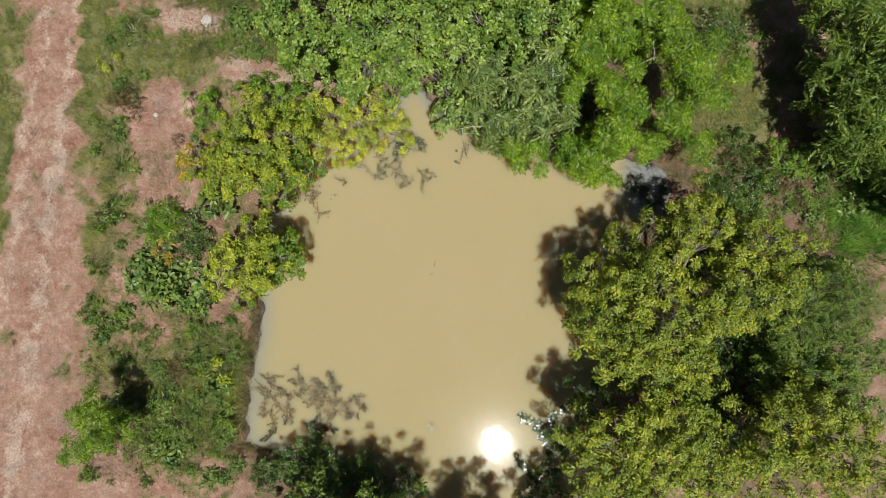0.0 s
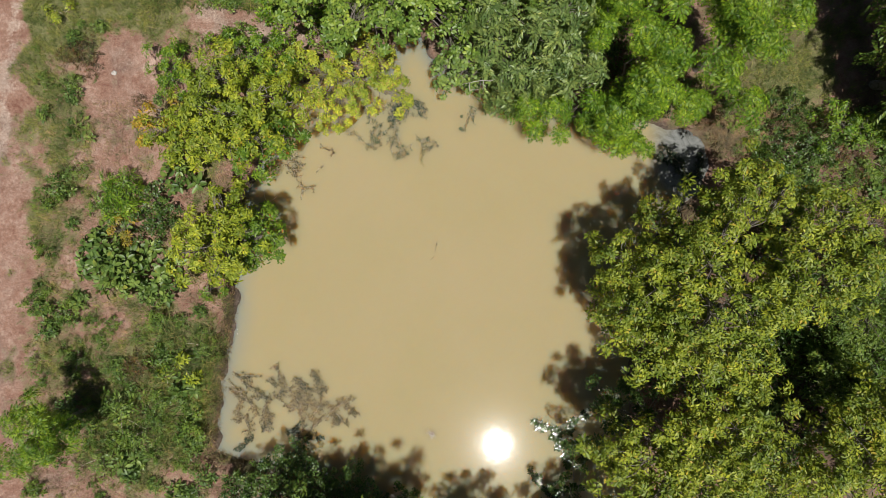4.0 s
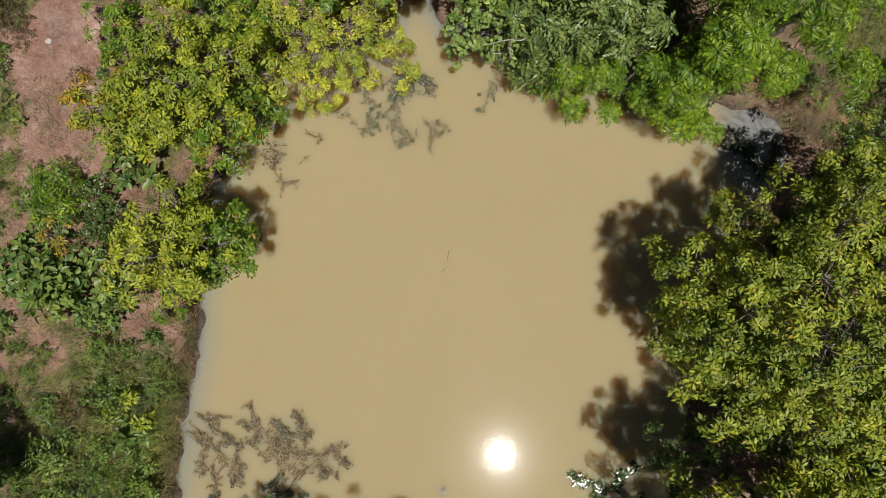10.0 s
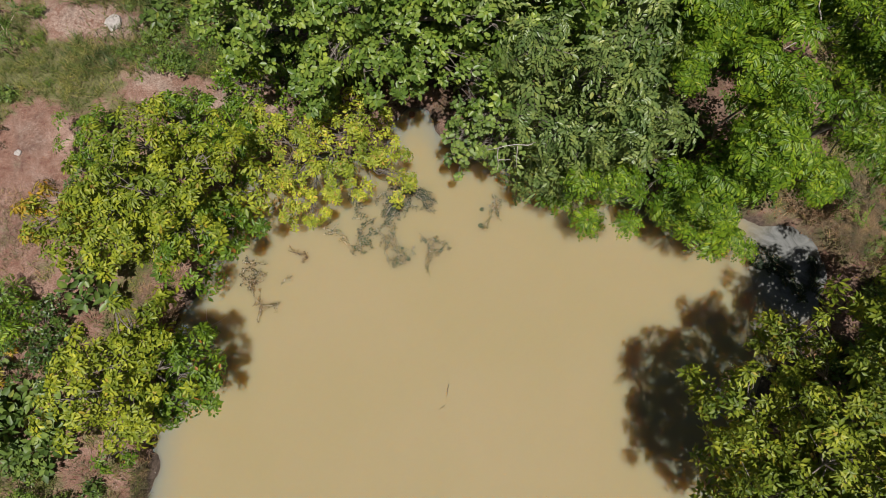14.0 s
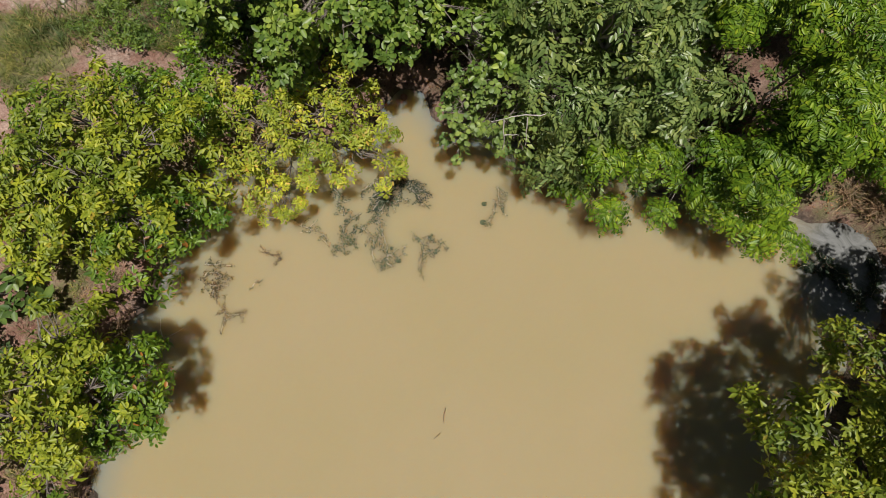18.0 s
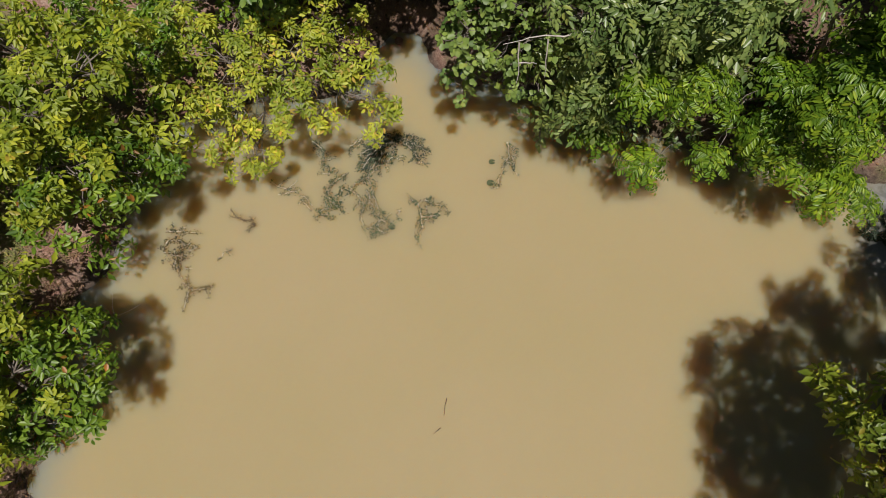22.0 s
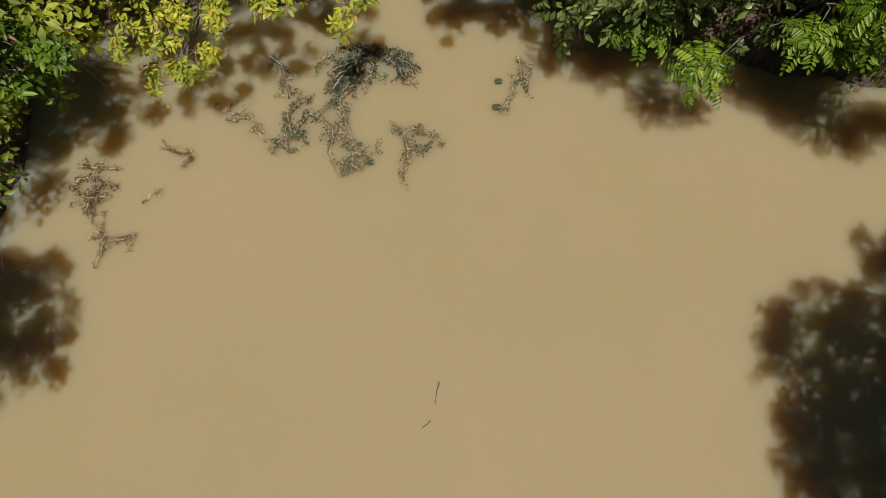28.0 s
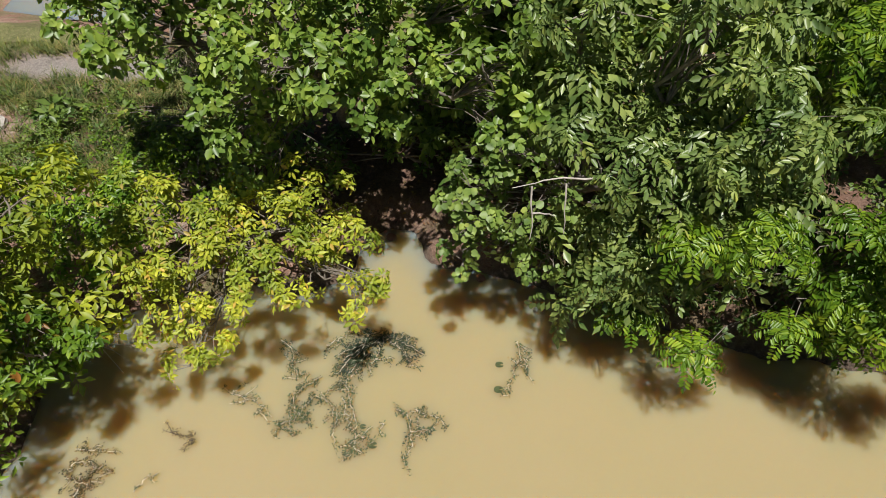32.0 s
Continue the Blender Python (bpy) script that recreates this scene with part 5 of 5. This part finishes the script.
afloat("water weed tip under the hanging leaves", [[(-2.51, 4.93), (-2.31, 5.1), (-2.09, 5.24)]], 100, 1.2)
afloat("small forked water weed with whitish stems", [[(-1.16, 3.68), (-1.0, 3.55), (-0.93, 3.25), (-0.91, 2.99), (-1.04, 2.78)], [(-0.86, 3.68), (-0.68, 3.55), (-0.45, 3.53)], [(-0.93, 3.27), (-0.56, 3.29)]], 84, 1.6, bushy=0.35)
afloat("single brown water weed tip", [[(-1.43, 3.44), (-1.4, 3.16)]], 101, 0.8, bushy=0.2)
afloat("water weed with two dark floating pads", [[(0.95, 5.04), (1.04, 4.76), (0.91, 4.53), (0.79, 4.21), (0.68, 3.9)], [(1.08, 4.62), (1.09, 4.39)]], 85, 1.2, [(0.62, 4.57, 0.075), (0.58, 4.07, 0.085)], bushy=0.3)
afloat("tangle of brown water weed by the western bank", [[(-6.38, 2.95), (-5.89, 2.92)], [(-6.39, 2.69), (-6.17, 2.75), (-5.98, 2.64), (-5.74, 2.61)], [(-5.98, 2.64), (-6.06, 2.43)], [(-6.38, 2.47), (-6.21, 2.41), (-5.91, 2.33)], [(-6.14, 2.35), (-6.16, 2.18), (-6.02, 2.1)], [(-6.36, 2.66), (-6.4, 2.45)]], 86, 1.2, bushy=0.35, mat=BROWN_WEED)
afloat("three-armed brown water weed", [[(-5.95, 1.82), (-5.73, 1.66), (-5.5, 1.68), (-5.24, 1.72)], [(-5.78, 1.64), (-5.83, 1.21)]], 87, 1.2, bushy=0.3, mat=BROWN_WEED)
afloat("single thin floating stem", [[(-4.93, 2.57), (-5.16, 2.43), (-5.24, 2.22)]], 88, 0.35, bushy=0.1)
afloat("clot of floating debris", [[(-4.9, 3.24), (-4.66, 3.16)], [(-4.56, 3.10), (-4.51, 3.08)]], 89, 0.9, mat=STRAW_LEAF, stem=TWIG, bushy=0.2)
afloat("brown branching water weed near the south-western corner", [
    [(-8.35, -5.92), (-7.68, -5.89)], [(-8.28, -5.99), (-7.94, -6.29), (-7.54, -6.55), (-7.4, -6.81)], [(-8.55, -6.26), (-8.07, -6.75), (-7.74, -7.05), (-7.57, -7.34)], [(-8.61, -6.55), (-8.28, -6.69)], [(-8.21, -6.82), (-8.3, -7.35), (-8.33, -7.87)],
    [(-8.07, -7.48), (-7.86, -7.94), (-7.79, -8.4)], [(-7.07, -6.78), (-7.3, -7.27), (-7.3, -7.67), (-7.29, -8.13)], [(-6.93, -7.44), (-7.13, -7.67), (-7.13, -7.93)], [(-7.54, -6.55), (-7.0, -6.94)]], 91, 1.3, mat=STRAW_LEAF, bushy=0.9, blade=1.5)
afloat("wide brown mat of branching water weed", [
    [(-6.75, -5.49), (-6.61, -6.02), (-6.27, -6.41), (-5.87, -6.94)], [(-7.04, -5.99), (-6.74, -6.28)], [(-6.8, -6.78), (-6.51, -6.45)], [(-6.47, -7.01), (-6.07, -7.2), (-5.73, -6.94)], [(-6.11, -5.95), (-5.74, -6.14), (-5.47, -6.47), (-5.07, -6.54), (-4.74, -6.4)],
    [(-5.38, -5.68), (-5.17, -6.01), (-5.07, -6.54)], [(-5.77, -6.21), (-5.6, -6.61), (-5.47, -6.87)], [(-5.94, -6.48), (-5.97, -6.94)], [(-5.8, -7.0), (-5.76, -7.6), (-5.66, -7.92)], [(-5.67, -7.0), (-5.07, -7.13), (-4.47, -7.19), (-3.94, -6.86)], [(-4.4, -7.36), (-3.97, -7.78)],
    [(-4.8, -7.52), (-4.27, -7.06), (-3.74, -6.86)], [(-5.46, -7.66), (-5.2, -7.33), (-4.94, -6.87)], [(-5.33, -7.99), (-4.93, -7.52)], [(-3.94, -7.19), (-3.6, -7.35)], [(-4.53, -7.46), (-4.33, -7.85)]], 92, 1.3, mat=STRAW_LEAF, bushy=0.9, blade=1.5)
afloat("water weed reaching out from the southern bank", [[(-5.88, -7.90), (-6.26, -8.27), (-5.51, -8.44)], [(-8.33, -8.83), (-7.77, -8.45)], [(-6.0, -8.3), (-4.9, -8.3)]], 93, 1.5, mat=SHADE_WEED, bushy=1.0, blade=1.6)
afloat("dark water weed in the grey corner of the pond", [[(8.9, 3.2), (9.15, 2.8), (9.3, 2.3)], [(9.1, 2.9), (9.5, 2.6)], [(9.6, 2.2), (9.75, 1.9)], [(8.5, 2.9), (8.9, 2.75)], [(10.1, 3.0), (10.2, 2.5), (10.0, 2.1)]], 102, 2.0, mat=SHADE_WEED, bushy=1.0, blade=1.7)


def stick(label, runs, mat=TWIG, thick=0.012, name="twig", seed=0):
    rng = np.random.default_rng(seed)
    rods = [(bent(a, b, rng, 6, 0.06), np.linspace(thick, thick * 0.35, 6)) for a, b in runs]
    if len(rods) == 1:
        tagged(new(name, tubes_mesh(name, rods, mat, 6)), label, "twig")
        return
    top = thing(name, rods[0][0][0], label, "branch")
    for rod in rods:
        part("shoot", tubes_mesh("shoot", [rod], mat, 6), top)


stick("thin dark twig standing out of the muddy water", [((-0.37, -0.55, 0.02), (-0.43, -0.90, -0.01))], thick=0.009, seed=1)
stick("short dark twig tip in the muddy water", [((-0.49, -1.12, 0.0), (-0.63, -1.24, 0.02))], thick=0.009, seed=8)
stick("fallen dead branch dipping into the water", [((-7.75, 5.7, 0.55), (-6.15, 4.41, 0.02)), ((-6.99, 4.81, 0.3), (-5.82, 4.88, 0.1)), ((-6.9, 4.9, 0.3), (-6.0, 5.15, 0.15)), ((-7.0, 5.0, 0.35), (-6.3, 4.75, 0.05))], PALE_BARK, 0.018, "dead_branch", 2)
stick("thin dry branch lying over the shaded shallows", [((-7.7, 0.6, 0.35), (-6.78, 1.36, 0.03)), ((-7.22, 1.1, 0.2), (-7.36, 1.55, 0.12))], PALE_BARK, 0.012, "dead_branch", 5)
stick("bare grey branch with two hanging twigs", [((1.70, 4.85, 4.32), (0.56, 4.66, 4.32)), ((0.82, 4.70, 4.32), (0.83, 4.40, 3.6)), ((1.28, 4.76, 4.30), (1.30, 4.50, 3.6)), ((0.83, 4.55, 3.95), (1.15, 4.60, 3.85))], PALE_BARK, 0.016, "dead_branch", 3)
stick("long pale twig leaning out of the eastern shade", [((7.51, -4.73, 1.20), (6.01, -5.12, 0.70))], PALE_BARK, 0.014, "dead_branch", 4)
dry = np.random.default_rng(17)
stick("tangle of dry grey twigs above the inlet", [((-3.0 + dry.normal(0, 0.3), 7.2 + dry.normal(0, 0.15), 0.6), (-3.3 + dry.normal(0, 0.8), 7.5 + dry.normal(0, 0.5), 1.0 + dry.uniform(0, 0.6))) for i in range(16)], PALE_BARK, 0.007, "dead_branch", 6)
stick("grey fallen limbs in the northern thicket", [((9.05, 7.47, 5.39), (7.64, 7.09, 4.58)), ((8.25, 7.23, 4.99), (8.05, 7.96, 5.61)), ((9.22, 4.54, 2.32), (9.83, 4.92, 3.13))], PALE_BARK, 0.03, "dead_branch", 7)


# Made-up flat glossy leaves that imitate sun sparkles on the water surface.
afloat("glossy leaves added to stand for sun glints on the water", [[(3.6, -7.6), (4.6, -8.2), (5.6, -7.4)], [(4.2, -8.0), (4.9, -9.4), (5.6, -9.0)], [(3.4, -9.8), (4.2, -10.6), (5.2, -10.2)], [(4.6, -8.6), (5.9, -8.5)]], 96, 1.6, mat=LEAF_GLINT, bushy=1.0, blade=3.0, tilt=0.13, stem=TWIG)
afloat("yellow fallen leaf afloat", [[(-5.07, 4.05), (-5.05, 4.06)]], 98, 0.12, mat=LEAF_LIME, name="floating_leaf", bushy=0.0, blade=1.6, tilt=0.1)
# Pale flecks added in place of a small glint on the water.
afloat("pale flecks afloat, standing for a small glint near the southern shade", [[(-0.55, -8.2), (-0.52, -8.22)]], 95, 1.5, mat=SHELL, name="petals")


# ---- stones and clods ----
def stone(name, at, size, mat, label, seed):
    bm = bmesh.new()
    bmesh.ops.create_icosphere(bm, subdivisions=3, radius=size)
    off = Vector((seed * 3.7, seed * 1.3, 0))
    for v in bm.verts:
        n = noise.fractal(v.co / size * 1.1 + off, 1.0, 2.0, 4)
        v.co *= 1 + 0.28 * n
        v.co.z *= 0.65
    me = bpy.data.meshes.new(name)
    bm.to_mesh(me)
    bm.free()
    me.materials.append(mat)
    x, y = at
    z = max(0.0, float(ground_height(np.array(x), np.array(y))))
    ob = tagged(new(name, me), label, "stone")
    ob.location = (x, y, z + size * 0.2)
    return ob


stone("boulder", (-10.78, 10.4), 0.26, STONE, "pale grey boulder beside the footpath", 1)
stone("clod", (-1.52, 7.66), 0.10, CLOD, "red earth clod at the waterline of the inlet", 2)
stone("clod", (0.35, 6.55), 0.09, CLOD, "red earth clod at the waterline", 3)
stone("clod", (1.15, 6.5), 0.10, CLOD, "crumbling red clod on the bank", 4)
stone("clod", (-2.35, 7.2), 0.10, CLOD, "crumbling red clod on the bank", 5)
stone("stone", (-13.1, 6.1), 0.10, STONE, "small pale stone on red soil", 6)
pebble = np.random.default_rng(9)
for i in range(16):
    k = pebble.integers(0, 4)
    a, b = POND[k], POND[k + 1]
    p = a + (b - a) * pebble.random() + (pebble.uniform(-0.25, 0.22), 0)
    stone("pebble", (float(p[0]), float(p[1])), float(pebble.uniform(0.01, 0.022)), SHELL, "pale pebble at the muddy edge", i + 10)
